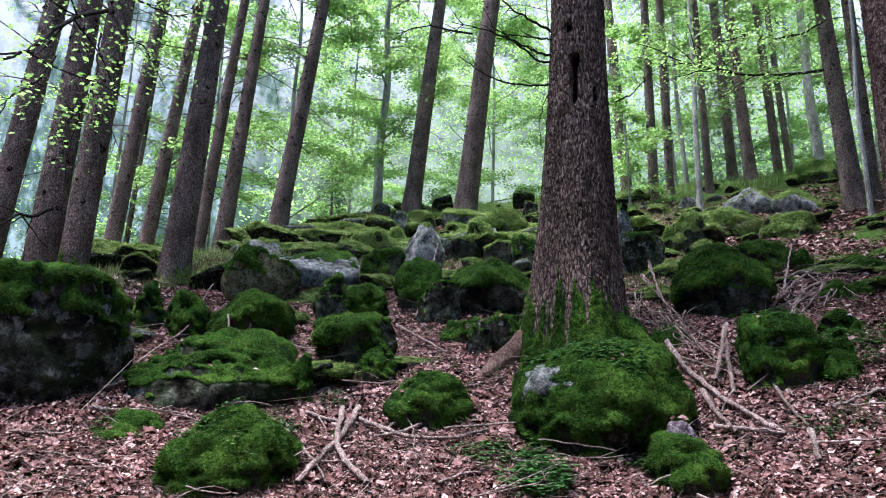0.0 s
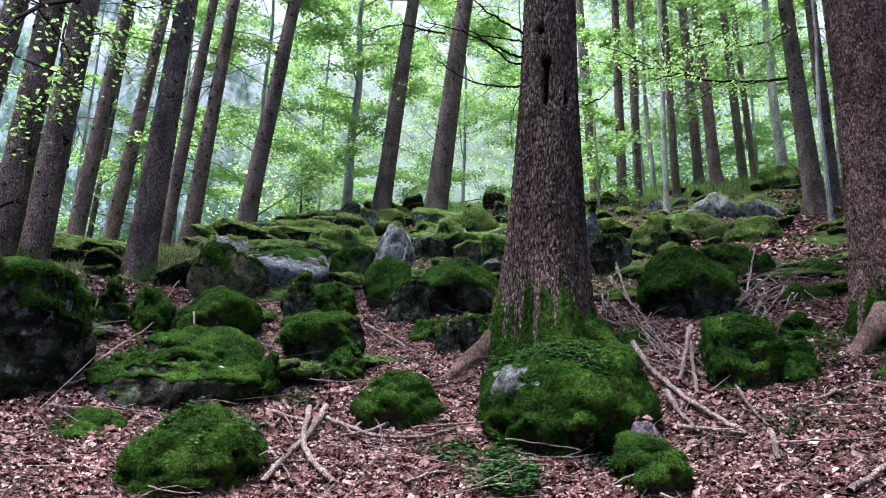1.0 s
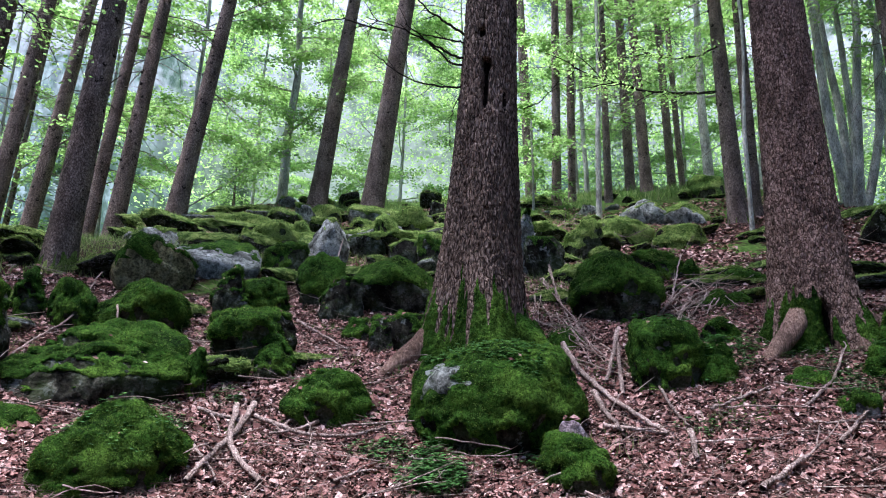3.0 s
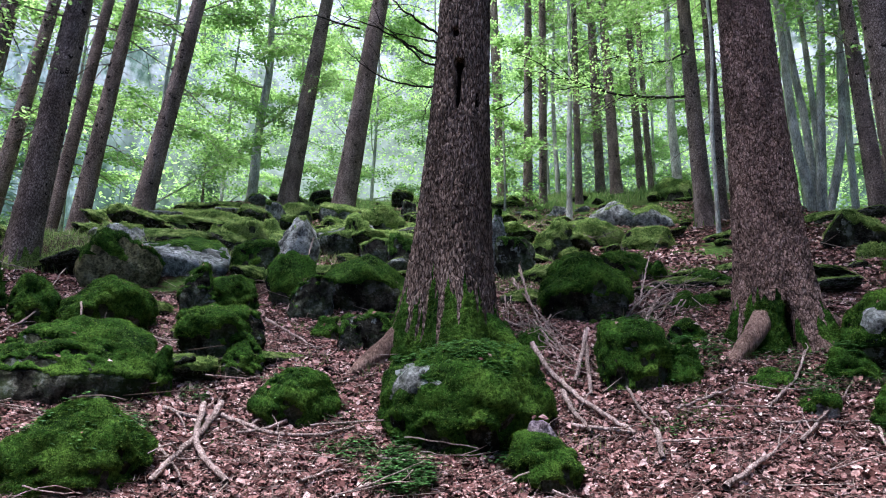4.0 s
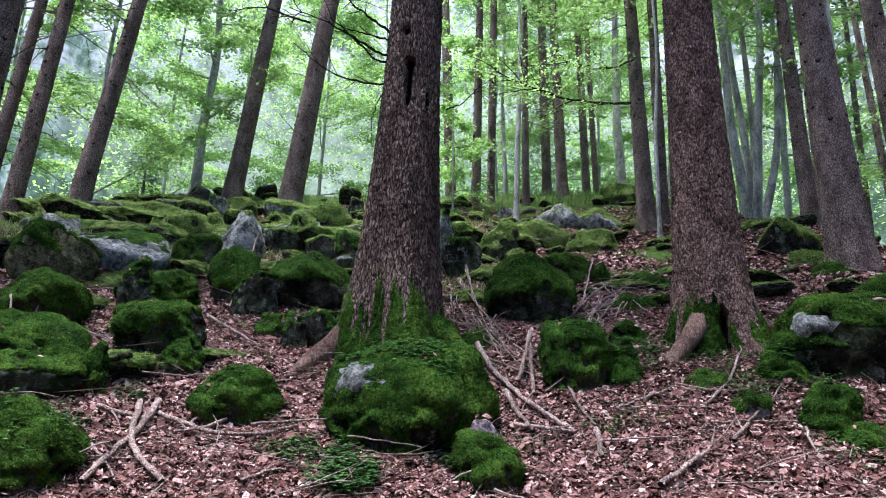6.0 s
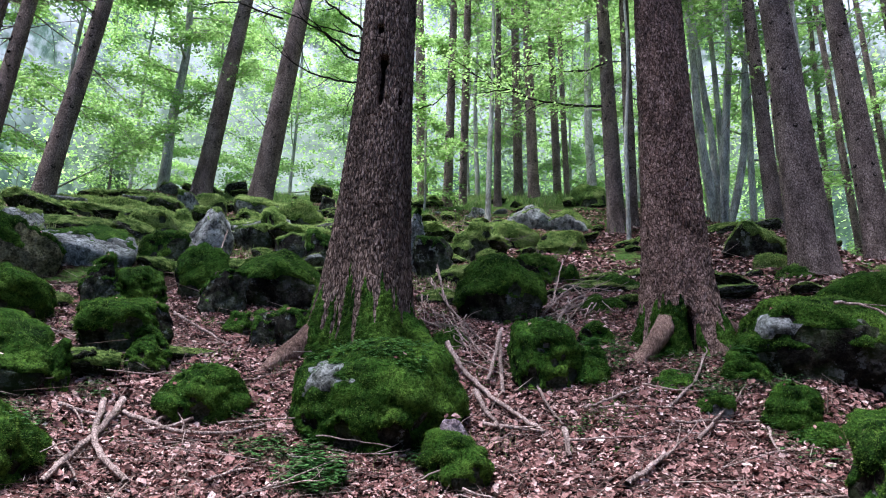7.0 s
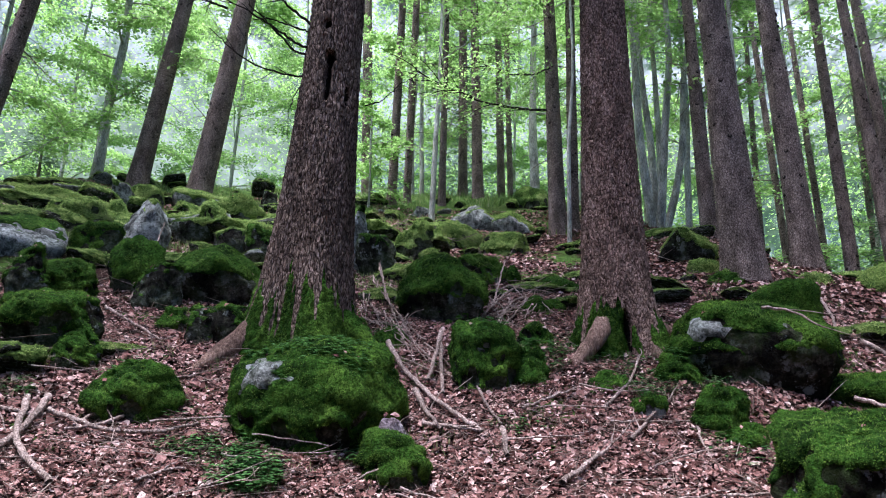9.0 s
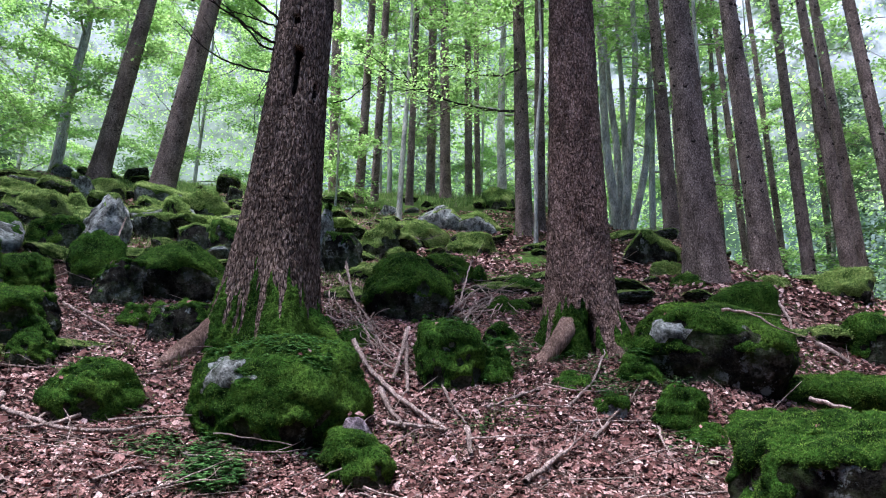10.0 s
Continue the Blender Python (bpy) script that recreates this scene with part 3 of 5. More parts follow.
boulder(-1.45, 4.72, 1.83, 0.13, 0.10, 0.15, 17, 80, 0.4, 0.7, "moss")
boulder(-1.06, 5.41, 2.08, 0.11, 0.09, 0.12, 11, 81, 0.4, 0.5, "moss")


# ---- trees ----
def leaf_sheets(P, size, r, tilt=0.5, slim=0.55, face=None):
    """A folded rhombic leaf at every point."""
    n = len(P)
    s = size * r.uniform(0.6, 1.3, n)
    a = r.uniform(0, 2 * np.pi, n)
    nrm = np.stack([r.normal(0, tilt, n), r.normal(0, tilt, n), np.ones(n)], -1)
    nrm /= np.linalg.norm(nrm, axis=1, keepdims=True)
    d = np.stack([np.cos(a), np.sin(a), np.zeros(n)], -1)
    d -= nrm * (d * nrm).sum(1, keepdims=True)
    d /= np.linalg.norm(d, axis=1, keepdims=True)
    w = np.cross(nrm, d)
    s = s[:, None]
    lift = nrm * s * r.uniform(0.0, 0.25, n)[:, None]
    V = np.stack([P - d * s, P + w * s * slim + lift, P + d * s, P - w * s * slim + lift], 1).reshape(-1, 3)
    k = np.arange(n)[:, None] * 4
    return V, np.concatenate([k + [0, 1, 2], k + [0, 2, 3]], 1).reshape(-1, 3)


def bent(start, way, length, n, r, droop=0.0, wob=0.12):
    """A crooked path from start, that droops (or, under zero, rises) towards its end."""
    d = np.asarray(way, float)
    d = d / np.linalg.norm(d)
    P, p = [np.asarray(start, float)], np.asarray(start, float)
    for _ in range(n - 1):
        d = d + r.normal(0, wob, 3) + (0, 0, -droop / n)
        d /= np.linalg.norm(d)
        p = p + d * length / (n - 1)
        P.append(p)
    return np.array(P)


def bare_branch(thing, start, way, length, radius, r, droop=0.5, twigs=6, mat=None):
    """A dead branch with its side twigs, as one part of a tree."""
    n = 9
    P = bent(start, way, length, n, r, droop, 0.10)
    pieces = [tube(P, np.linspace(radius, radius * 0.25, n), 5)]
    for _ in range(twigs):
        k = r.integers(2, n - 1)
        side = np.cross(P[k] - P[k - 1], r.normal(size=3))
        side = side / (np.linalg.norm(side) + 1e-9) + (P[k] - P[k - 1]) / np.linalg.norm(P[k] - P[k - 1]) * 0.9
        Q = bent(P[k], side, length * r.uniform(0.15, 0.4), 5, r, droop, 0.12)
        pieces.append(tube(Q, np.linspace(radius * 0.45, radius * 0.15, 5), 4))
    v, q = joined(pieces)
    return part("branch", v - np.array(thing.location), q, mat or BARK, thing, "thin bare dead branch")


def needle_crown(thing, x, y, lean_x, lean_y, z0, low, height, r, reach=1.7, dense=5, step=0.55, mat=None, size=0.13):
    """Drooping boughs of needles round the upper stem."""
    P = []
    for h in np.arange(low, height, step):
        k = (height - h) / (height - low)
        for _ in range(dense):
            a = r.uniform(0, 6.283)
            L = reach * (0.25 + 0.75 * k) * r.uniform(0.6, 1.1)
            s = r.uniform(0.1, 1, 34)
            off = r.normal(0, 0.10, (34, 3)) * (1, 1, 0.8)
            P.append(np.stack([x + lean_x * h + np.cos(a) * s * L, y + lean_y * h + np.sin(a) * s * L, z0 + h - 0.35 * L * s ** 2 - r.uniform(0, 0.25, 34) * s], -1) + off)
    V, F = leaf_sheets(np.concatenate(P), size, r, 0.7, 0.25)
    part("crown", V - np.array(thing.location), F, mat or NEEDLES, thing, "dark green drooping needle boughs", smooth=False)


def spruce(x, y, lean_x, lean_y, r_base, r_top, h_top, seed, dead=5, big=False, mat=None, crown=True):
    r = np.random.default_rng(seed * 7 + 1)
    z0 = float(ground_z(x, y)) - 0.12
    h_top = h_top + 0.12
    height = max(17.0, h_top + 12)
    far = math.hypot(x, y)
    sides, n = (230, 520) if big else (18, 60)
    if not big and far < 8.5 and seed < 100:
        sides, n = 44, 150
    h = np.concatenate([np.linspace(0, h_top + 1, n), np.linspace(h_top + 1, height, 14)[1:]])
    a = np.linspace(0, 2 * np.pi, sides, endpoint=False)
    body = np.interp(h, [0, h_top, height], [r_base, r_top, 0.02])
    Hh, Aa = np.meshgrid(h, a, indexing="ij")
    lobes = 1 + 0.5 * np.cos(3 * Aa + r.uniform(0, 6)) + 0.35 * np.cos(5 * Aa + r.uniform(0, 6))
    flare = (0.52 if big else 0.3) * np.exp(-Hh / ((1.55 if big else 1.3) * r_base + 0.05)) * np.clip(lobes, 0.1, 2)
    rad = body[:, None] * (1 + flare)
    u = Aa / (2 * np.pi)
    ring = 2 * np.pi * r_base

    def wrap_noise(fu, fh, s, slant=0.0):
        k = max(3, round(ring * fu))
        q = u * k
        n0 = value_noise(q + slant * Hh, Hh * fh, s)
        n1 = value_noise(q - k + slant * Hh, Hh * fh, s)
        w = np.clip((u - 0.8) / 0.2, 0, 1)
        return n0 * (1 - w) + n1 * w

    rad = rad + r_base * 0.10 * wrap_noise(5, 0.9, seed)
    if big:
        warp = 1.2 * wrap_noise(6, 5, seed + 2)
        k = max(8, round(ring * 42))
        q = u * k + warp
        plates = np.abs(value_noise(q, Hh * (12 if seed == 13 else 17) + 0.4 * np.floor(q), seed + 3))
        rad = rad + 0.045 * (np.minimum(plates, 0.2) - 0.12) + 0.024 * (np.minimum(np.abs(wrap_noise(40, 14, seed + 5)), 0.2) - 0.1) + 0.012 * wrap_noise(90, 40, seed + 8)
    elif far < 8.5:
        rad = rad + 0.016 * (np.minimum(np.abs(wrap_noise(34, 14, seed + 5)), 0.2) - 0.1) + 0.008 * wrap_noise(60, 30, seed + 8)
    face = math.atan2(-y, -x)
    carve = np.zeros_like(rad)
    for q, (side, hc, hw, sw, deep) in enumerate(SCARS.get(seed, ())):
        da = (Aa - face - side + np.pi) % (2 * np.pi) - np.pi
        edge = ((da / sw) ** 2 + np.abs((Hh - hc) / hw) ** 3) * (1 + 0.8 * wrap_noise(30, 14, 60 + q))
        bite = np.clip(1.4 - edge, 0, 1) ** 0.6
        rad = rad - deep * bite
        carve = np.maximum(carve, bite)
    stubs = []
    for hk in np.arange(0.5 + r.uniform(0, 0.3), h_top + 1, 0.22 if not big else 0.75):
        for _ in range(r.integers(2, 5) if not big else 1):
            ak, hk2 = r.uniform(0, 6.283), hk + r.normal(0, 0.07)
            rk = float(np.interp(hk2, h, body)) * 1.0
            c = np.array([x + lean_x * hk2, y + lean_y * hk2, z0 + hk2])
            out = np.array([math.cos(ak), math.sin(ak), 0.15])
            q = r.uniform(0.009, 0.020)
            stubs.append(tube([c + out * rk * 0.9, c + out * (rk + 0.003), c + out * (rk + 0.010)], [q * 1.5, q * 1.2, q * 0.7], 6))
    X = x + lean_x * Hh + rad * np.cos(Aa)
    Y = y + lean_y * Hh + rad * np.sin(Aa)
    verts = np.stack([X, Y, z0 + Hh], -1).reshape(-1, 3)
    m = len(h)
    i, j = np.meshgrid(np.arange(m - 1), np.arange(sides), indexing="ij")
    k = (j + 1) % sides
    quads = np.stack([i * sides + j, i * sides + k, (i + 1) * sides + k, (i + 1) * sides + j], -1).reshape(-1, 4)
    thing = new("spruce_tree")
    base = np.array([x, y, z0])
    thing.location = base
    tagged(thing, "tall spruce with scaly brown trunk on the slope", "tree", "spruces")
    part("trunk", verts - base, quads, mat or (BARK_BIG if big else BARK), thing)
    # shade of the carved hollows, painted as a dark skin over their floor
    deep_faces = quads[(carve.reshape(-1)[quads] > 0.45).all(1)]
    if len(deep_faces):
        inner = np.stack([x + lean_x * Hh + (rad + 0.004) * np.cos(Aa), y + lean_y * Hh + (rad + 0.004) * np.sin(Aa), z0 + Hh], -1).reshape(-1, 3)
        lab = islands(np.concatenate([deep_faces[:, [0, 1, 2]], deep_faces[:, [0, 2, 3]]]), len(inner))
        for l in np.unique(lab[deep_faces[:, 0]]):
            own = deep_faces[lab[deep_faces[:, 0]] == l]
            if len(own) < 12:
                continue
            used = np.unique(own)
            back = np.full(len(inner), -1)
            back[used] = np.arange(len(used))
            part("hollow", inner[used] - base, back[own], HOLLOW_SHADE, thing, "hollow in the bark, its shade painted as a dark lining")
    sv, sq = joined(stubs)
    tagged(part("knot_stub", sv - base, sq, KNOT, thing, "dark stubs of fallen boughs"), kind="stuff")
    if big or seed in MOSSY:
        rows = int(np.searchsorted(h, MOSSY.get(seed, 0.8) * 1.5))
        low = quads[: rows * sides]
        F = np.concatenate([low[:, [0, 1, 2]], low[:, [0, 2, 3]]])
        V = verts[: (rows + 1) * sides] - base
        N = normals_of(V, F)
        up = np.repeat(h[: rows + 1], sides)
        ang = np.tile(a, rows + 1)
        streak = value_noise(ang * 7, up * 1.2, seed + 4) + 0.6 * value_noise(ang * 19, up * 4, seed + 6)
        mask = 0.10 + 0.75 * streak + 0.22 * np.cos(ang - face + 0.35) - 0.55 * (up / MOSSY.get(seed, 0.8)) ** 2
        moss_cover(thing, V, F, N, mask, 0.014, seed, 8000 if big else 1500, r, 0.010, not big)
    for _ in range(dead):
        hb = r.uniform(1.3, h_top + 0.8)
        ab = r.uniform(0, 6.283)
        bare_branch(thing, (x + lean_x * hb, y + lean_y * hb, z0 + hb), (math.cos(ab), math.sin(ab), r.uniform(-0.1, 0.45)), r.uniform(0.4, 1.5), r.uniform(0.006, 0.011), r, r.uniform(0.3, 0.9), r.integers(3, 8))
    if crown:
        # unseen overhead crowns: thick near to shade the foreground, sparse to light the ridge
        needle_crown(thing, x, y, lean_x, lean_y, z0, h_top + 3.5, height, r, 3.0 if big else (1.25 if far > 8.5 else 2.0), 13 if big else (1 if far > 8.5 else 5), 0.7)
    return thing


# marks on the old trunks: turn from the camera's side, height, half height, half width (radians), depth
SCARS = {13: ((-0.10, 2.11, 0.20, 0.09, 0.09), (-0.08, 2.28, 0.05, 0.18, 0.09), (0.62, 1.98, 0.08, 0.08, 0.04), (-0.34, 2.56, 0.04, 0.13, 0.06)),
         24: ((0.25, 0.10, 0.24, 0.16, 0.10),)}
# trees with moss round the foot, and how high it climbs
MOSSY = {13: 0.62, 24: 0.45, 2: 0.5, 3: 0.6, 22: 0.3, 9: 0.2, 6: 0.25}


def big_spruce(*args):
    thing = spruce(*args, dead=0, big=True, mat=BARK_RED if args[-1] == 24 else None)
    tagged(thing, "massive old spruce with deeply furrowed bark and a mossy foot")
    return thing


def root(thing, points, radii, mat=None, label=""):
    """A surface root that runs out from a tree's foot."""
    P = np.array(points, float)
    t = np.linspace(0, 1, len(P))
    s = np.linspace(0, 1, 40)
    Q = np.stack([np.interp(s, t, P[:, c]) for c in range(3)], -1)
    R = np.interp(s, t, radii)[:, None] * (1 + 0.18 * value_noise(s[:, None] * 14, np.linspace(0, 9, 18)[None, :], 5))
    v, q = tube(Q, R, 18)
    part("root", v - np.array(thing.location), q, mat or ROOT_BARK, thing, label)


def leaf_sprays(P, r, n, width, droop=0.1):
    """Points for leaves in a flat fan on both sides of a branch."""
    s = r.uniform(0.15, 1, n) * (len(P) - 1)
    k = np.minimum(s.astype(int), len(P) - 2)
    f = (s - k)[:, None]
    base = P[k] * (1 - f) + P[k + 1] * f
    d = P[k + 1] - P[k]
    side = np.stack([-d[:, 1], d[:, 0], np.zeros(n)], -1)
    side /= np.linalg.norm(side, axis=1, keepdims=True) + 1e-9
    off = r.normal(0, width, n) * (1.15 - 0.7 * s / len(P))
    return base + side * off[:, None] + np.stack([r.normal(0, 0.05, n), r.normal(0, 0.05, n), r.normal(0, 0.045, n) - droop * np.abs(off)], -1)


def beech(x, y, lean_x, lean_y, r_base, r_top, h_top, seed, height=9.0, low=1.6, reach=2.2, limbs=14, leaves=12000, size=0.038, mat=None, words="", bow=(0.0, 0.0)):
    """A beech with limbs and flat fans of leaves."""
    r = np.random.default_rng(seed * 11 + 3)
    z0 = float(ground_z(x, y)) - 0.1
    h = np.linspace(0, height, 40)
    wob = 0.06 * np.stack([value_noise(h * 0.7, h * 0 + seed, 3), value_noise(h * 0.7, h * 0 + seed, 4)], -1) * np.clip(h, 0, 2)[:, None]
    P = np.stack([x + lean_x * h + wob[:, 0], y + lean_y * h + wob[:, 1], z0 + h], -1)
    P[:, :2] += np.outer(1 - np.exp(-h / 0.8), bow)
    R = np.interp(h, [0, 0.3, h_top, height], [r_base * 1.35, r_base, r_top, 0.01])
    thing = new("beech_tree")
    thing.location = P[0]
    tagged(thing, words or "slender grey beech with fresh green leaves", "tree", "beeches")
    v, q = tube(P, R, 14)
    part("trunk", v - P[0], q, mat or BARK_BEECH, thing)
    pts = []
    for i in range(limbs):
        hb = low + (height * 0.97 - low) * ((i + r.uniform(0, 1)) / limbs)
        p = np.array([np.interp(hb, h, P[:, c]) for c in range(3)])
        ab = i * 2.4 + r.uniform(-0.5, 0.5)
        L = reach * r.uniform(0.7, 1.15) * (1 - 0.55 * (hb - low) / (height - low))
        Q = bent(p, (math.cos(ab), math.sin(ab), r.uniform(0.25, 0.8)), L, 9, r, 0.75, 0.10)
        rb = max(0.008, np.interp(hb, h, R) * 0.38)
        pieces = [tube(Q, np.linspace(rb, 0.003, 9), 5)]
        m = leaves // limbs
        pts.append(leaf_sprays(Q, r, m // 4, 0.16 * reach / 2))
        for _ in range(8):
            k = r.integers(2, 8)
            d = Q[k] - Q[k - 1]
            side = np.array([-d[1], d[0], 0.2 * np.linalg.norm(d)]) * r.choice((-1, 1)) + d * r.uniform(0.4, 1.2)
            S = bent(Q[k], side, L * r.uniform(0.25, 0.5), 6, r, 0.35, 0.10)
            pieces.append(tube(S, np.linspace(rb * 0.4, 0.002, 6), 4))
            pts.append(leaf_sprays(S, r, m * 3 // 32, 0.11 * reach / 2))
        bv, bq = joined(pieces)
        part("limb", bv - P[0], bq, mat or BARK_BEECH, thing)
    V, F = leaf_sheets(np.concatenate(pts), size, r, 0.45, 0.6)
    part("crown", V - P[0], F, LEAVES, thing, "layered fresh green leaves", smooth=False)
    return thing


def young_spruce(x, y, height, reach, seed):
    """A small spruce that keeps its boughs down to the ground."""
    r = np.random.default_rng(seed)
    z0 = float(ground_z(x, y)) - 0.05
    thing = new("young_spruce")
    thing.location = (x, y, z0)
    tagged(thing, "small young spruce with fine grey-green boughs", "tree")
    v, q = tube([(0, 0, 0), (0.02, 0, height / 2), (0, 0, height)], [0.05, 0.03, 0.006], 8)
    part("trunk", v, q, BARK, thing)
    needle_crown(thing, x, y, 0, 0, z0, 0.3, height, r, reach, 5, 0.16, HAZY_NEEDLES, 0.05)
    return thing


spruce(-5.44, 5.31, 0.065, 0.066, 0.122, 0.099, 2.9, 1)
spruce(-4.65, 5.10, 0.032, 0.029, 0.141, 0.103, 2.8, 2)
left_tree = spruce(-4.27, 5.03, 0.036, 0.030, 0.119, 0.106, 2.8, 3)
spruce(-6.79, 8.66, 0.061, 0.048, 0.129, 0.091, 4.4, 4, 16)
spruce(-7.03, 9.72, 0.080, 0.058, 0.134, 0.081, 5.1, 5, 16)
spruce(-3.93, 5.98, 0.052, 0.034, 0.140, 0.102, 3.0, 6, 10)
spruce(-5.55, 8.91, 0.076, 0.048, 0.100, 0.068, 4.1, 7, 16)
spruce(-5.12, 8.82, 0.073, 0.042, 0.131, 0.080, 3.9, 8, 16)
spruce(-4.20, 8.63, 0.117, 0.057, 0.131, 0.092, 3.2, 9, 10)
beech(-3.97, 12.38, 0.036, 0.011, 0.097, 0.058, 3.8, 10)
spruce(-3.19, 11.95, 0.107, 0.030, 0.169, 0.121, 3.9, 11, 10)
ridge_tree = spruce(-2.06, 11.09, 0.114, 0.022, 0.194, 0.143, 3.9, 12, 10)
old_tree = big_spruce(-0.13, 5.20, 0.031, 0.001, 0.302, 0.196, 2.9, 13)
spruce(1.16, 12.96, 0.002, -0.000, 0.093, 0.068, 4.3, 14, 18)
spruce(1.49, 13.35, 0.002, -0.000, 0.077, 0.073, 4.4, 15, 14)
spruce(2.11, 12.86, -0.008, 0.001, 0.076, 0.050, 4.3, 16, 14)
spruce(2.89, 14.76, -0.025, 0.005, 0.105, 0.092, 4.7, 17, 14)
spruce(3.01, 13.72, -0.040, 0.008, 0.118, 0.081, 4.5, 18, 16)
spruce(3.86, 15.07, -0.034, 0.008, 0.096, 0.071, 4.8, 19, 12)
spruce(4.20, 15.50, -0.036, 0.009, 0.071, 0.057, 4.9, 20, 10)
beech(4.14, 13.43, -0.017, 0.005, 0.101, 0.080, 1.8, 21)
forked_tree = spruce(3.48, 10.06, -0.036, 0.012, 0.136, 0.094, 3.7, 22, 10)
spruce(3.84, 10.38, -0.009, 0.003, 0.092, 0.077, 3.7, 23, 8)
second_tree = big_spruce(2.17, 4.94, -0.024, 0.010, 0.230, 0.180, 2.9, 24)
beech(5.24, 10.37, -0.033, 0.017, 0.083, 0.041, 4.1, 25, 9, 3.2, 1.8, 8, 3500, bow=(-0.21, -0.08))
beech(5.27, 10.29, 0.053, -0.027, 0.072, 0.048, 3.4, 26, 9, 3.2, 1.8, 8, 3500, bow=(-0.12, -0.29))
spruce(5.43, 9.09, -0.037, 0.021, 0.120, 0.080, 3.9, 27)
spruce(4.28, 6.52, -0.050, 0.035, 0.205, 0.138, 3.4, 28)
spruce(5.60, 7.30, -0.054, 0.042, 0.169, 0.104, 3.7, 29)
spruce(7.78, 9.14, -0.033, 0.028, 0.112, 0.073, 4.3, 30)
spruce(7.86, 8.39, -0.055, 0.052, 0.128, 0.073, 4.3, 31)
spruce(8.68, 9.00, -0.050, 0.049, 0.095, 0.079, 4.6, 32)
spruce(7.99, 7.56, -0.059, 0.061, 0.108, 0.084, 4.1, 33)
spruce(8.93, 12.05, -0.053, 0.039, 0.078, 0.061, 4.8, 34)
beech(6.36, 11.34, 0.012, -0.007, 0.062, 0.049, 3.1, 35)
beech(5.33, 10.49, -0.057, 0.029, 0.072, 0.047, 3.5, 40, 9, 3.5, 1.6, 8, 2500, bow=(0.12, 0.25))
beech(5.38, 10.54, -0.016, 0.008, 0.063, 0.042, 3.5, 41, 9, 3.5, 1.6, 8, 2500, bow=(0.29, 0.37))
beech(5.41, 10.49, 0.069, -0.037, 0.068, 0.041, 3.5, 42, 9, 3.0, 1.6, 8, 2500, bow=(0.40, 0.23))
spruce(9.06, 13.19, -0.006, 0.004, 0.079, 0.058, 4.2, 43)
spruce(9.44, 11.65, -0.044, 0.036, 0.077, 0.054, 5.1, 44)
spruce(10.69, 11.91, -0.015, 0.013, 0.080, 0.060, 4.5, 45)
spruce(7.88, 12.77, -0.022, 0.013, 0.076, 0.054, 2.7, 46)
spruce(-9.07, 11.95, 0.041, 0.031, 0.061, 0.045, 3.8, 47)
beech(1.77, 14.90, -0.017, 0.002, 0.055, 0.039, 3.1, 48, 9, 2.5, 1.6, 8, 6000)
beech(2.05, 15.36, -0.017, 0.002, 0.057, 0.040, 3.1, 49, 9, 2.5, 1.6, 8, 6000)
spruce(1.15, 19.97, -0.053, 0.003, 0.184, 0.135, 7.3, 50)


root(old_tree, [(-0.10, 5.22, 2.19), (-0.33, 5.15, 2.08), (-0.47, 5.06, 1.99), (-0.58, 4.97, 1.89), (-0.69, 4.87, 1.80), (-0.80, 4.73, 1.69)], (0.15, 0.125, 0.1, 0.078, 0.055, 0.02), ROOT_BARK, "thick reddish brown surface root")
def grounded(*plan):
    """Places of a root from its plan: x, y and the height over the ground."""
    return [(x, y, float(ground_z(x, y)) + up) for x, y, up in plan]


root(second_tree, grounded((2.12, 4.92, 0.34), (2.02, 4.80, 0.26), (1.93, 4.72, 0.17), (1.83, 4.66, 0.09), (1.73, 4.60, 0.03), (1.66, 4.55, -0.02)), (0.05, 0.07, 0.072, 0.062, 0.048, 0.03), ROOT_BARK, "scraped reddish surface root")
root(second_tree, grounded((2.30, 4.92, 0.32), (2.31, 4.76, 0.20), (2.31, 4.66, 0.10), (2.30, 4.56, 0.0)), (0.08, 0.07, 0.055, 0.035), ROOT_BARK, "scraped reddish surface root")
root(old_tree, grounded((-0.02, 5.12, 0.34), (0.16, 5.06, 0.20), (0.30, 5.02, 0.10), (0.46, 4.98, -0.02)), (0.10, 0.11, 0.085, 0.05), MOSS, "mossy surface root")
root(second_tree, grounded((2.42, 4.95, 0.14), (2.58, 4.92, 0.07), (2.72, 4.90, 0.0)), (0.09, 0.06, 0.03), None, "")


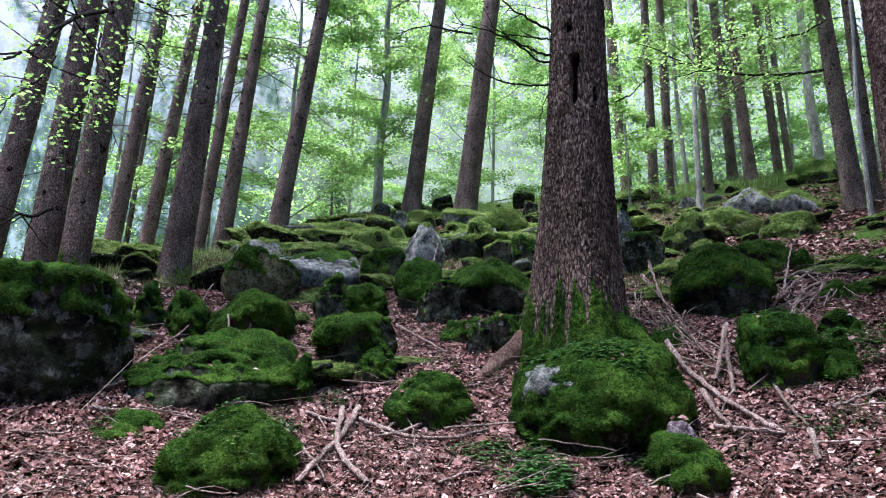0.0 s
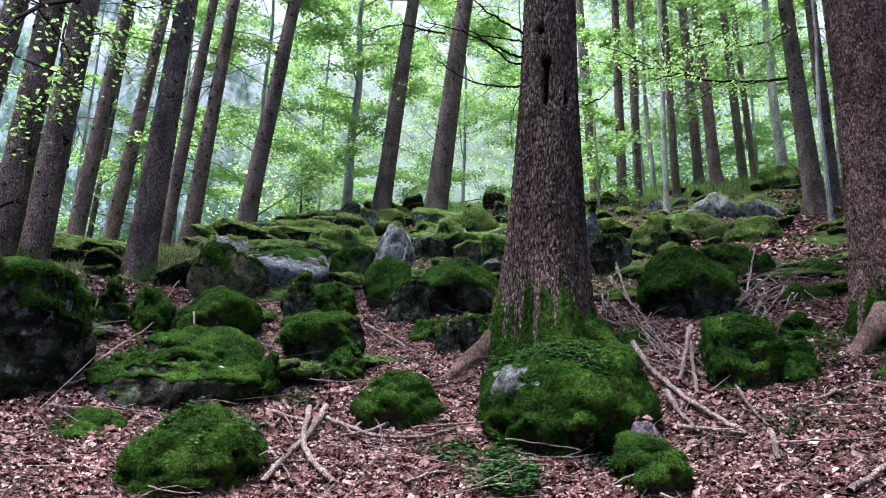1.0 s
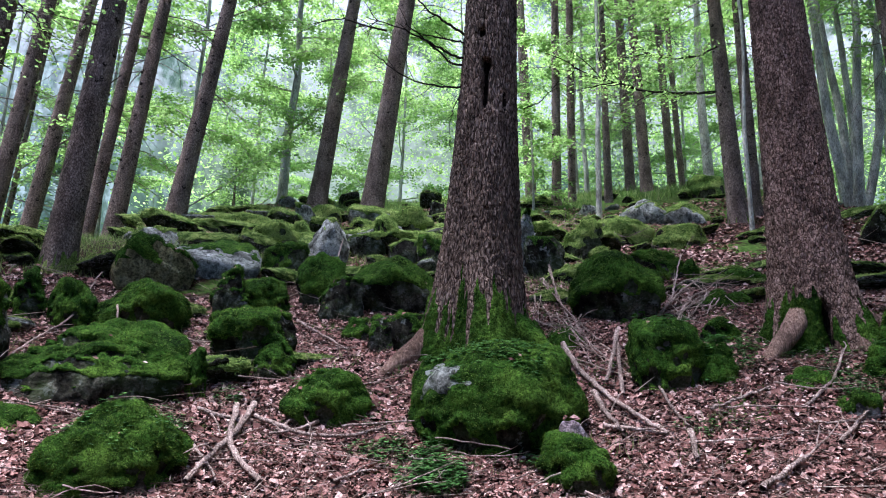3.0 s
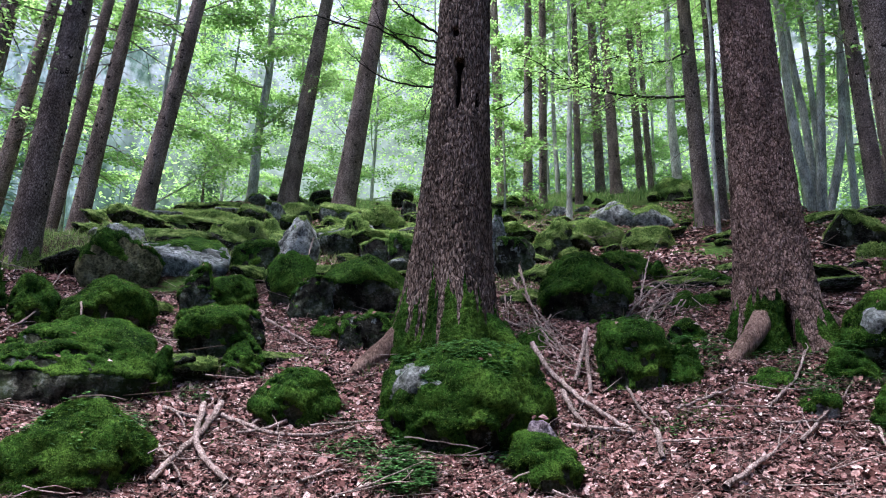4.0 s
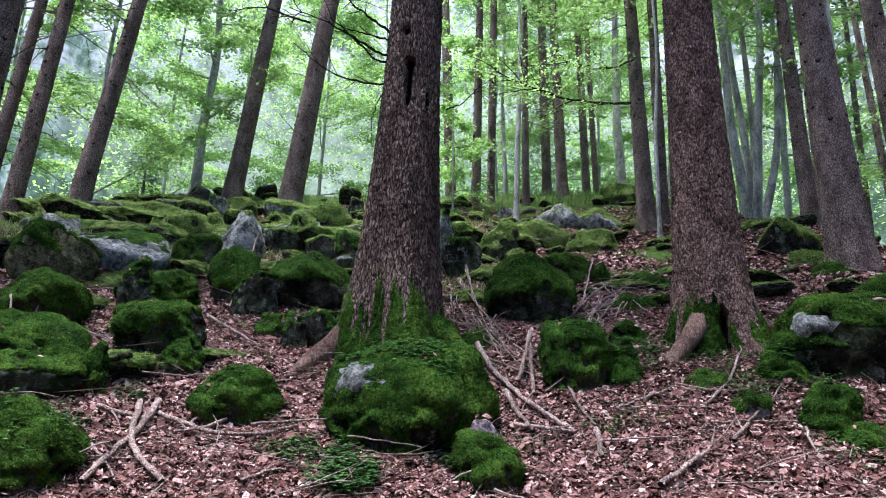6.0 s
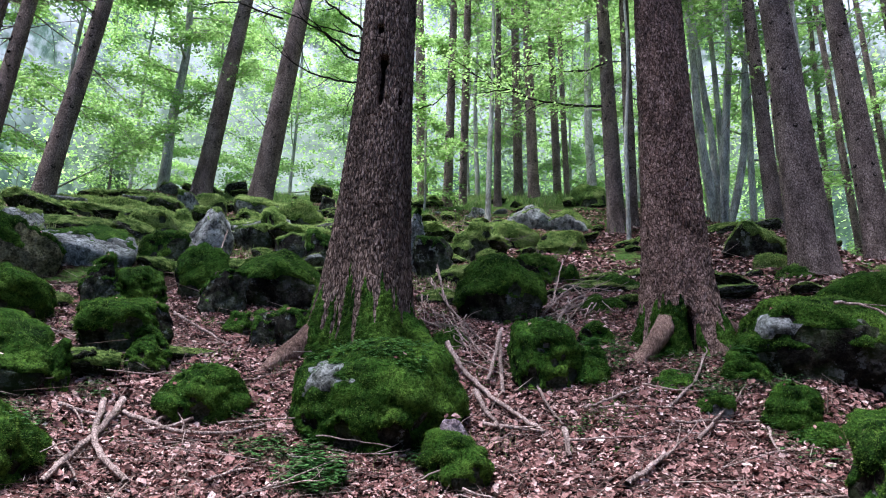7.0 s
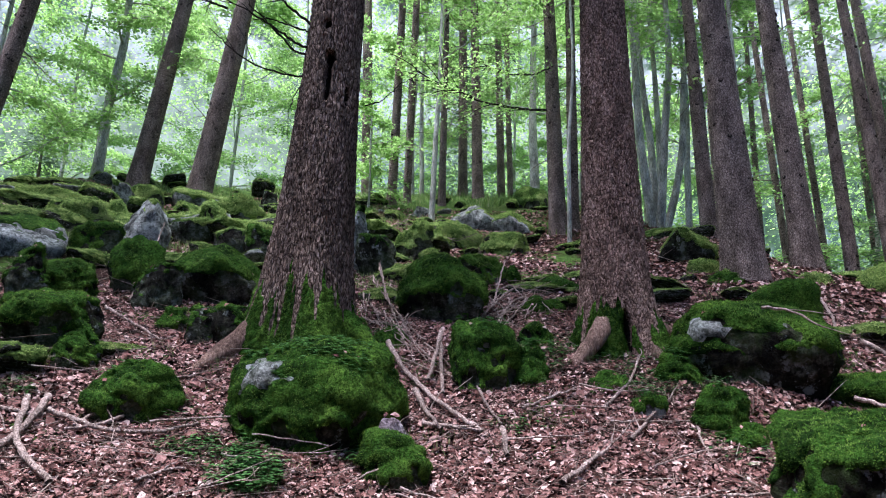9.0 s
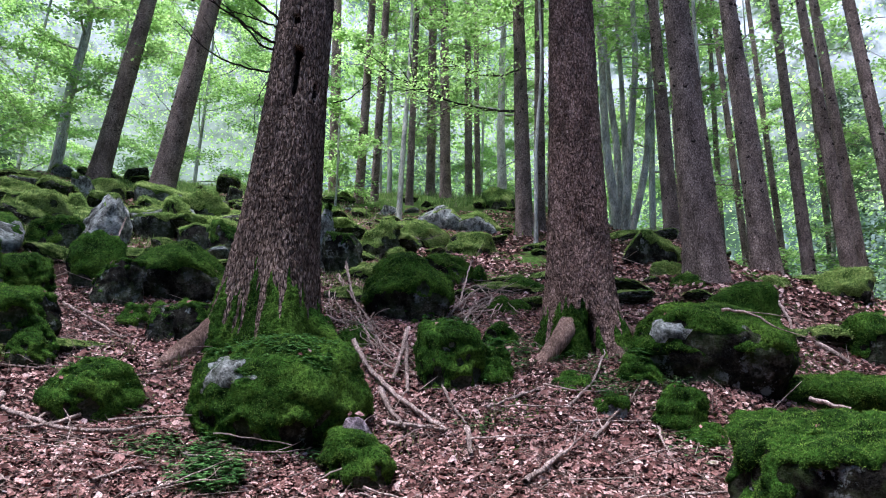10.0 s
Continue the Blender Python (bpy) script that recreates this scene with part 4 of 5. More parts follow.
def bough(thing, points, r0, r1, twigs, seed, leaves=0, size=0.05, spread=0.12, mat=None):
    """A living or dead bough along points, with side twigs and perhaps leaves."""
    r = np.random.default_rng(seed)
    P = np.array(points, float)
    t = np.linspace(0, 1, len(P))
    s = np.linspace(0, 1, 24)
    Q = np.stack([np.interp(s, t, P[:, c]) for c in range(3)], -1) + r.normal(0, 0.004, (24, 3))
    pieces, ends = [tube(Q, np.linspace(r0, r1, 24), 6)], [Q]
    for _ in range(twigs):
        i = r.integers(5, 23)
        d = Q[i] - Q[i - 1]
        d = d / np.linalg.norm(d) + r.normal(0, 0.55, 3)
        S = bent(Q[i], d, np.linalg.norm(P[-1] - P[0]) * r.uniform(0.12, 0.4), 7, r, 0.1, 0.12)
        pieces.append(tube(S, np.linspace(r0 * 0.4, r1 * 0.5, 7), 5))
        ends.append(S)
    v, q = joined(pieces)
    base = np.array(thing.location)
    b = part("bough", v - base, q, mat or KNOT, thing, "dark thin bough")
    if leaves:
        L = np.concatenate([leaf_sprays(S, r, max(3, leaves // len(ends)), spread) for S in ends])
        lv, lf = leaf_sheets(L, size, r, 0.45, 0.65)
        tagged(part("foliage", lv - base, lf, LEAVES, b, "fresh green leaves", smooth=False), kind="stuff")


bough(old_tree, [(-0.22, 5.20, 4.26), (-0.37, 5.09, 4.25), (-0.55, 4.97, 4.31), (-0.73, 4.85, 4.35), (-0.97, 4.70, 4.35)], 0.011, 0.003, 6, 501)
bough(old_tree, [(-0.22, 5.20, 4.20), (-0.35, 5.09, 4.17), (-0.47, 4.98, 4.24), (-0.60, 4.86, 4.31), (-0.70, 4.85, 4.38)], 0.01, 0.003, 6, 502)
bough(old_tree, [(-0.22, 5.20, 4.01), (-0.41, 5.08, 3.97), (-0.60, 4.96, 3.95), (-0.77, 4.84, 3.99), (-0.92, 4.71, 4.08)], 0.009, 0.003, 4, 503)
bough(old_tree, [(-0.21, 5.20, 4.45), (-0.38, 5.09, 4.51), (-0.55, 4.97, 4.58), (-0.69, 4.85, 4.67)], 0.012, 0.004, 6, 504)
bough(old_tree, [(-0.22, 5.20, 4.40), (-0.36, 5.09, 4.37), (-0.53, 4.97, 4.35), (-0.65, 4.86, 4.26)], 0.008, 0.003, 4, 505)
bough(old_tree, [(-0.23, 5.25, 4.04), (-0.32, 5.09, 3.83), (-0.35, 4.99, 3.61), (-0.34, 4.99, 3.42)], 0.005, 0.002, 2, 506)
bough(old_tree, [(0.22, 5.20, 3.83), (0.36, 5.29, 3.94), (0.50, 5.38, 4.14), (0.64, 5.46, 4.26)], 0.006, 0.002, 4, 507)
bough(forked_tree, [(3.21, 9.89, 6.18), (2.86, 9.58, 6.02), (2.52, 9.37, 5.92), (1.99, 9.19, 5.88), (1.49, 9.08, 5.99), (1.05, 8.94, 6.10)], 0.022, 0.006, 14, 508, 900, 0.021, 0.22)
bough(forked_tree, [(3.27, 9.87, 6.90), (2.91, 9.57, 6.59), (2.50, 9.37, 6.44), (1.97, 9.19, 6.48)], 0.018, 0.005, 14, 509, 1000, 0.021, 0.26)
bough(ridge_tree, [(-1.91, 11.04, 7.93), (-2.19, 10.68, 7.81), (-2.50, 10.30, 7.73), (-2.92, 9.77, 7.32)], 0.02, 0.006, 8, 510)
bough(left_tree, [(-4.12, 4.90, 4.92), (-4.01, 4.46, 4.60), (-3.90, 4.16, 4.33), (-3.79, 3.84, 3.96), (-3.76, 3.60, 3.74), (-3.71, 3.35, 3.59)], 0.02, 0.008, 9, 511, 260, 0.022, 0.18)
bough(left_tree, [(-4.14, 4.88, 4.69), (-3.95, 4.65, 4.38), (-3.81, 4.51, 4.09), (-3.72, 4.32, 3.76), (-3.74, 4.17, 3.51)], 0.01, 0.003, 7, 512, 200, 0.022, 0.12)
bough(left_tree, [(-4.08, 4.93, 4.88), (-3.86, 4.85, 4.64), (-3.60, 4.80, 4.43), (-3.44, 4.80, 4.15)], 0.01, 0.003, 8, 513, 220, 0.022, 0.16)
bough(left_tree, [(-4.10, 4.91, 5.09), (-3.79, 4.90, 4.97), (-3.45, 4.91, 4.79), (-3.17, 4.97, 4.86)], 0.012, 0.003, 8, 514, 260, 0.022, 0.2)
bough(left_tree, [(-4.37, 4.67, 4.39), (-4.26, 4.37, 3.97), (-4.21, 4.13, 3.76), (-4.14, 3.92, 3.40)], 0.01, 0.003, 7, 515, 170, 0.022, 0.14)
bough(left_tree, [(-4.35, 4.83, 3.09), (-4.24, 4.52, 2.93), (-4.17, 4.31, 2.89), (-4.10, 4.10, 2.74)], 0.018, 0.006, 8, 516)


# ---- young beeches behind and between the trunks ----
def grove(azimuth, dist, **more):
    a = radians(azimuth)
    return beech(dist * math.sin(a), dist * math.cos(a), more.pop("lx", 0.0), more.pop("ly", 0.0), more.pop("rb", 0.05), more.pop("rt", 0.035), 3.0, **more)


grove(-25, 12.5, seed=101, height=8.0, low=0.6, reach=2.4, leaves=21000, limbs=18)
grove(-20, 16.5, seed=102, height=9.0, low=0.8, reach=2.6, leaves=18200)
grove(-14.5, 17.5, seed=103, height=10.0, low=0.8, reach=2.6, leaves=18200)
grove(-8, 17, seed=104, height=10.0, low=0.8, reach=2.6, leaves=18200)
grove(-3, 18, seed=105, height=10.0, low=0.8, reach=2.6, leaves=16800)
grove(3.2, 12.2, seed=106, height=1.9, low=0.4, reach=1.1, leaves=2600, limbs=9, rb=0.02, rt=0.012)
grove(6.5, 19, seed=107, height=11.0, low=0.8, reach=2.8, leaves=18200)
grove(11, 18, seed=108, height=10.0, low=1.2, reach=2.6, leaves=16800)
grove(15.5, 19, seed=109, height=11.0, low=0.8, reach=2.8, leaves=18200)
grove(21, 17.5, seed=110, height=10.0, low=0.8, reach=2.6, leaves=18200)
grove(26, 17, seed=111, height=10.0, low=0.6, reach=2.6, leaves=10920)
grove(31, 16, seed=112, height=10.0, low=0.6, reach=2.4, leaves=10080)
grove(33, 10.8, seed=113, height=8.5, low=3.4, reach=2.2, leaves=4200)
grove(37, 16, seed=114, height=9.0, low=0.6, reach=2.4, leaves=10080)
grove(42, 14.5, seed=115, height=9.0, low=0.6, reach=2.4, leaves=9239)
grove(47, 14, seed=116, height=9.0, low=0.8, reach=2.4, leaves=8400)
grove(-31, 14.5, seed=117, height=8.0, low=1.0, reach=2.2, leaves=12600)
grove(-38, 15, seed=118, height=8.0, low=0.8, reach=2.2, leaves=9800)
grove(8.5, 11.5, seed=119, height=8.0, low=3.0, reach=2.0, leaves=8400)
grove(20, 9.6, seed=120, height=8.0, low=3.6, reach=2.0, leaves=8400, rb=0.03, rt=0.02)
young_spruce(-5.6, 14.2, 2.6, 0.9, 31)
young_spruce(-8.6, 12.8, 4.5, 1.3, 32)
young_spruce(-10.5, 12.0, 5.5, 1.5, 33)
young_spruce(9.6, 10.2, 5.0, 1.5, 34)
young_spruce(3.2, 16.6, 4.0, 1.3, 35)


# ---- far woods ----
n = 420000
fa = np.radians(rng.uniform(-60, 60, n))
fr = rng.uniform(19, 42, n)
fz = rng.uniform(0, 1, n) ** 1.2
fx, fy = fr * np.sin(fa), fr * np.cos(fa)
h = fz * 17
clump = value_noise(fx / 2.6, fy / 2.6, 70) + 0.8 * value_noise(fx / 1.3 + h * 0.9, h / 0.9, 71) + 0.5 * value_noise(fy / 1.1 + h * 1.3, h / 0.5, 72)
clearing = np.exp(-((np.degrees(fa) + 14) / 9.0) ** 2) * np.clip(1.2 - h / 9, 0, 1)
keep = clump > 0.12 - 0.14 * ((np.degrees(fa) > 2) & (np.degrees(fa) < 24)) + 0.25 * (np.degrees(fa) < -27) + 0.15 * (np.degrees(fa) > 26) + 0.75 * clearing + 0.3 * np.clip((h - 9) / 6, 0, 1) * ((np.degrees(fa) > 20) | (np.degrees(fa) < -24))
P = np.stack([fx, fy, slope(fx, fy) + 0.3 + h], -1)[keep]
V, F = leaf_sheets(P, 0.075, rng, 0.7)
woods = part("far_woods", V, F, LEAVES, smooth=False)
tagged(woods, "dense bright green beech foliage beyond the ridge", "foliage", kind="stuff")


# self-lit backdrop: distant woods, haze and sky brightness are painted into its emission
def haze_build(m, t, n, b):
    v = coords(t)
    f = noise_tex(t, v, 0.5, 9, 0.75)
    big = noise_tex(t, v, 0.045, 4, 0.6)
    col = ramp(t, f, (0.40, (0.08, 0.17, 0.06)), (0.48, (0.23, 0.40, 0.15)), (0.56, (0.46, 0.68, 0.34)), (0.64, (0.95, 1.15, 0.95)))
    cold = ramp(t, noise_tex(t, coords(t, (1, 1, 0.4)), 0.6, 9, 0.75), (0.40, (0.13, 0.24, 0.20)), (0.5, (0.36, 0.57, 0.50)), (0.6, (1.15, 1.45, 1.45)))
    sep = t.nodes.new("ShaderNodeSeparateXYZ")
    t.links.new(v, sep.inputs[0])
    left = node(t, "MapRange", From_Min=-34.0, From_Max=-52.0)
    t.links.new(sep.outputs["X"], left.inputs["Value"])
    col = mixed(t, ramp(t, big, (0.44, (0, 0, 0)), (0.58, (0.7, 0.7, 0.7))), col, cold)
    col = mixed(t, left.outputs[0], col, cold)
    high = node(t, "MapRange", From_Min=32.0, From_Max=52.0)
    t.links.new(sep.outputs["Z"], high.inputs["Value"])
    # bright sky between the treetops, painted in towards the upper part
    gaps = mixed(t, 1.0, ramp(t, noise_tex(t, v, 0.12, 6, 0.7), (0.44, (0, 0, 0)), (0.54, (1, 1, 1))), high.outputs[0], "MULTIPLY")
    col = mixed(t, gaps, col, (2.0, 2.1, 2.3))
    # pale glow painted low behind the ridge, left of centre
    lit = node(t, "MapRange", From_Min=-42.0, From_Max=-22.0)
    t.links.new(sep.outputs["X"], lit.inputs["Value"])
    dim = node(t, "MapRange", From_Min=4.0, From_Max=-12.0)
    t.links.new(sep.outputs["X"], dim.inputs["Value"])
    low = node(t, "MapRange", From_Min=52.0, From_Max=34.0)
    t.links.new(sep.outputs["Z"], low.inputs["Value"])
    painted_mist = mixed(t, 1.0, mixed(t, 1.0, lit.outputs[0], dim.outputs[0], "MULTIPLY"), low.outputs[0], "MULTIPLY")
    painted_mist = mixed(t, 1.0, painted_mist, (0.9, 0.9, 0.9), "MULTIPLY")
    col = mixed(t, painted_mist, col, ramp(t, f, (0.38, (0.66, 0.88, 0.64)), (0.6, (1.3, 1.5, 1.3))))
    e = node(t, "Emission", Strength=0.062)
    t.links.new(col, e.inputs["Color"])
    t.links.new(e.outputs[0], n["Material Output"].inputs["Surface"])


a = np.radians(np.arange(-80, 80.1, 0.4))
zz = np.array([0.0, 0.35, 0.7, 1.0])
bx, bz = np.meshgrid(a, zz, indexing="ij")
crest = 74 + 6 * value_noise(bx * 9, bx * 0, 5)
V = np.stack([95 * np.sin(bx), 95 * np.cos(bx), -20 + bz * (20 + crest)], -1).reshape(-1, 3)
i, j = np.meshgrid(np.arange(len(a) - 1), np.arange(len(zz) - 1), indexing="ij")
F = np.stack([i * 4 + j, (i + 1) * 4 + j, (i + 1) * 4 + j + 1, i * 4 + j + 1], -1).reshape(-1, 4)
backdrop = part("backdrop", V, F, material("painted_hillside_glow", haze_build))
tagged(backdrop, "glowing backdrop painted as a hazy wooded hillside behind the trees", "backdrop", kind="structure")


# ---- unseen woods behind and beside the camera, added to block low sky light ----
for k in range(16):
    a = radians(66 + k * 15.2 + rng.uniform(-4, 4))
    d = rng.uniform(5.5, 11)
    spruce(d * math.sin(a), d * math.cos(a), 0.0, 0.0, rng.uniform(0.14, 0.24), 0.11, 5.0, 200 + k, 3)
# leaf wall out of view that keeps sky light off camera-facing sides
n = 40000
fa = np.radians(rng.uniform(58, 302, n))
fr = rng.uniform(9, 16, n)
fx, fy = fr * np.sin(fa), fr * np.cos(fa)
P = np.stack([fx, fy, slope(fx, fy) + rng.uniform(0, 1, n) * 9], -1)
V, F = leaf_sheets(P, 0.32, rng, 0.8)
tagged(part("light_blocking_foliage", V, F, NEEDLES, smooth=False), "unseen dark foliage added all round to block low sky light", "foliage", kind="stuff")


# ---- loose stones and grass on the upper slope ----
moulds = [boulder(0.0, -30.0 - k, 0.0, 1.0, 0.85, 0.62, 0, 300 + k, (0.2, 0.35, 0.5, 0.15, 0.4, 0.3)[k], (0.55, 0.7, 0.8, 0.15, 0.45, 0.3)[k], ("moss", "moss", "moss", "grey", "dark", "dark")[k],
                  ("mossy loose stone on the slope", "mossy loose stone on the slope", "small stone wrapped in moss", "pale bare loose stone", "dark angular loose stone", "dark loose stone with some moss")[k]) for k in range(6)]
for o in moulds:
    o.name = "loose_stone"
    tagged(o, category="stone", group="loose stones on the slope")
KEPT = ((-3.02, 5.9), (-2.68, 6.55), (-2.3, 6.5), (-3.55, 7.0), (-1.89, 7.73), (-2.55, 4.97), (-0.85, 6.2), (0.98, 5.75), (2.33, 10.75))
count = 0
while count < 290:
    t, d = radians(rng.uniform(-40, 44)), rng.uniform(4.8, 14.0)
    sx, sy = d * math.sin(t), d * math.cos(t)
    deg = math.degrees(t)
    if rng.uniform() > (1.0 if deg < 12 and d > 7 else (0.9 if deg < -14 else (0.35 if d > 6.2 else 0.0))):
        continue
    if min(math.hypot(sx - kx, sy + 0.25 - ky) for kx, ky in KEPT) < 0.5:
        continue
    size = rng.uniform(0.06, 0.22) * (1 + 0.03 * d) * (1.25 if deg < 10 else 1.0) * (0.6 if d < 6.2 else (0.7 if d > 10.5 else 1.0))
    m = pose(sx, sy, float(ground_z(sx, sy)) + size * 0.15, rng.uniform(-12, 12), rng.uniform(-12, 12), rng.uniform(0, 360)) @ Matrix.Diagonal((size * rng.uniform(0.9, 1.9), size, size * rng.uniform(0.4, 0.85), 1))
    copy_thing(moulds[rng.choice(6, p=(0.28, 0.25, 0.2, 0.13, 0.09, 0.05))], m)
    count += 1
for o in moulds:
    for c in list(o.children):
        bpy.data.objects.remove(c)
    bpy.data.objects.remove(o)


def grass_cover(n, r0, r1, a0, a1, length, width, mat, label, thresh, seed):
    x, y = sector(n, r0, r1, a0, a1)
    keep = value_noise(x / 0.5, y / 0.5, seed) + 0.7 * value_noise(x / 0.16, y / 0.16, seed + 1) > thresh
    x, y = x[keep], y[keep]
    P = np.stack([x, y, ground_z(x, y)], -1)
    V, F = blades(P, np.tile((0.0, 0, 1.0), (len(P), 1)), length, width, rng, 0.7)
    tagged(part("grass", V, F, mat, smooth=False), label, "grass", kind="stuff")


# ---- fallen leaves, twigs, herbs ----
def fallen(x, y, size, lift=0.012):
    """Curled dry leaves lying at random on the ground: a folded midrib with two wavy halves, six triangles each."""
    n = len(x)
    e = 0.05
    z = ground_z(x, y) + 0.035 * value_noise(x / 0.13, y / 0.13, 9) + 0.02 * value_noise(x / 0.06, y / 0.06, 11)
    nx, ny = -(ground_z(x + e, y) - ground_z(x - e, y)) / (2 * e), -(ground_z(x, y + e) - ground_z(x, y - e)) / (2 * e)
    N = np.stack([nx, ny, np.ones(n)], -1) + rng.normal(0, 0.38, (n, 3)) * (1, 1, 0.2)
    N /= np.linalg.norm(N, axis=1, keepdims=True)
    d = rng.normal(size=(n, 3))
    d -= N * (d * N).sum(1, keepdims=True)
    d /= np.linalg.norm(d, axis=1, keepdims=True)
    w = np.cross(N, d)
    s = (size * rng.uniform(0.55, 1.35, n))[:, None]
    P = np.stack([x, y, z + lift + 0.014 * rng.uniform(0, 1, n)], -1)
    bow = rng.uniform(-0.2, 0.5, (n, 1)) * s
    c1, c2, c3, c4 = (rng.uniform(-0.2, 0.5, (n, 1)) * s for _ in range(4))
    u1, u2, u3, u4 = (rng.uniform(0.25, 0.75, (n, 1)) * s for _ in range(4))
    V = np.stack([P - d * s + N * bow, P - N * 0.1 * s, P + d * s * rng.uniform(0.5, 1.05, (n, 1)) + N * bow,
                  P - d * s * 0.45 + w * u1 + N * c1, P + d * s * 0.45 + w * u2 + N * c2,
                  P - d * s * 0.45 - w * u3 + N * c3, P + d * s * 0.45 - w * u4 + N * c4], 1).reshape(-1, 3)
    k = np.arange(n)[:, None] * 7
    return V, np.concatenate([k + [0, 1, 3], k + [1, 4, 3], k + [1, 2, 4], k + [0, 5, 1], k + [1, 5, 6], k + [1, 6, 2]], 1).reshape(-1, 3)


def litter_kept(x, y):
    """Leaves gather on the open path and thin out among the rocks."""
    r, a = np.hypot(x, y), np.degrees(np.arctan2(x, y))
    open_way = np.interp(a, (-52, -22, -14, 0, 8, 52), (0.15, 0.1, 0.12, 0.12, 0.35, 0.45)) + np.clip(7.0 - r, 0, 1) * 0.4
    return value_noise(x / 1.0, y / 1.0, 33) + np.where(r > 5.2, open_way, 1.0) > 0


def strewn(n, r0, r1, a0, a1, size, name, label, power=1.0):
    x, y = sector(n, r0, r1, a0, a1, power)
    away = np.degrees(np.arctan2(np.abs(x), y))
    keep = litter_kept(x, y) & ((a1 > 90) | (rng.uniform(0, 14, n) < 62 - away))
    V, F = fallen(x[keep], y[keep], size)
    tagged(part(name, V, F, LITTER, smooth=False), label, "fallen leaves", kind="stuff")


strewn(140400, 2.4, 6.8, -62, 62, 0.0135, "leaf_litter", "crumbled brown beech leaves covering the forest floor")
strewn(46800, 2.4, 6.8, -62, 62, 0.0225, "whole_leaves", "dry curled reddish brown beech leaves on the forest floor")
strewn(3600, 2.4, 6.2, -52, 52, 0.034, "broad_leaves", "large pale dry leaves among the brown litter")
strewn(72540, 6.2, 12.5, -62, 62, 0.028, "slope_litter", "dry brown leaves between the stones of the slope")
strewn(30000, 0.0, 8.5, 50, 310, 0.025, "path_litter", "brown fallen leaves on the ground behind")
strewn(9000, 0.0, 2.6, -60, 60, 0.022, "near_litter", "brown fallen leaves on the ground underfoot")


def litter_on(P, N, size):
    """Single dry leaves lying on given points."""
    n = len(P)
    d = rng.normal(size=(n, 3))
    N = N + rng.normal(0, 0.2, (n, 3))
    N /= np.linalg.norm(N, axis=1, keepdims=True)
    d -= N * (d * N).sum(1, keepdims=True)
    d /= np.linalg.norm(d, axis=1, keepdims=True)
    w = np.cross(N, d)
    s = (size * rng.uniform(0.5, 1.2, n))[:, None]
    P = P + N * 0.026
    c = rng.uniform(0, 0.4, (n, 1)) * s
    V = np.stack([P - d * s, P + w * s * 0.55 + N * c, P + d * s, P - w * s * 0.55 + N * c], 1).reshape(-1, 3)
    k = np.arange(n)[:, None] * 4
    return V, np.concatenate([k + [0, 1, 2], k + [0, 2, 3]], 1).reshape(-1, 3)


picks = [(P[i], N[i]) for P, N in TOPS.values() for i in rng.integers(0, len(P), 7)]
V, F = litter_on(np.array([p for p, _ in picks]), np.array([q for _, q in picks]), 0.02)
tagged(part("leaves_on_boulders", V, F, LITTER, smooth=False), "single dry leaves fallen on mossy boulders", "fallen leaves", kind="stuff")


def straws(n, r0, r1, length, width, mat, name, label, cat, rise=0.05):
    x, y = sector(n, r0, r1)
    z = ground_z(x, y) + 0.03 + 0.02 * rng.uniform(0, 1, n)
    t = rng.uniform(0, 6.283, n)
    L = length * rng.uniform(0.3, 1.2, n)
    dx, dy = np.cos(t) * L, np.sin(t) * L
    A = np.stack([x, y, z], -1)
    B = np.stack([x + dx, y + dy, ground_z(x + dx, y + dy) + 0.035 + rise * rng.uniform(0, 1, n) ** 3], -1)
    d = (B - A) / np.linalg.norm(B - A, axis=1, keepdims=True)
    u = np.cross(d, (0, 0, 1.0))
    w = np.cross(u, d)
    k = (width * rng.uniform(0.5, 1.4, n))[:, None]
    V = np.stack([A + u * k, A - u * k * 0.5 + w * k * 0.8, A - u * k * 0.5 - w * k * 0.8, B + u * k * 0.5, B - u * k * 0.3 + w * k * 0.4, B - u * k * 0.3 - w * k * 0.4], 1).reshape(-1, 3)
    b = np.arange(n)[:, None] * 6
    F = np.concatenate([b + q for q in ([0, 1, 4], [0, 4, 3], [1, 2, 5], [1, 5, 4], [2, 0, 3], [2, 3, 5])], 1).reshape(-1, 3)
    tagged(part(name, V, F, mat, smooth=False), label, cat, kind="stuff")


straws(26000, 2.4, 6.5, 0.06, 0.0013, TWIG, "needle_litter", "short brown needles and twig bits among the leaves", "twigs", 0.02)
straws(10000, 2.4, 8.0, 0.15, 0.0022, TWIG, "twig_litter", "thin brown twigs strewn over the fallen leaves", "twigs")
straws(420, 2.6, 7.5, 0.26, 0.0036, STICK, "stick_litter", "pale dry sticks lying across the fallen leaves", "sticks", 0.09)
straws(300, 4.3, 9.5, 0.45, 0.0032, STICK, "dry_stems", "thin pale dry stems leaning between the rocks", "stems", 0.3)


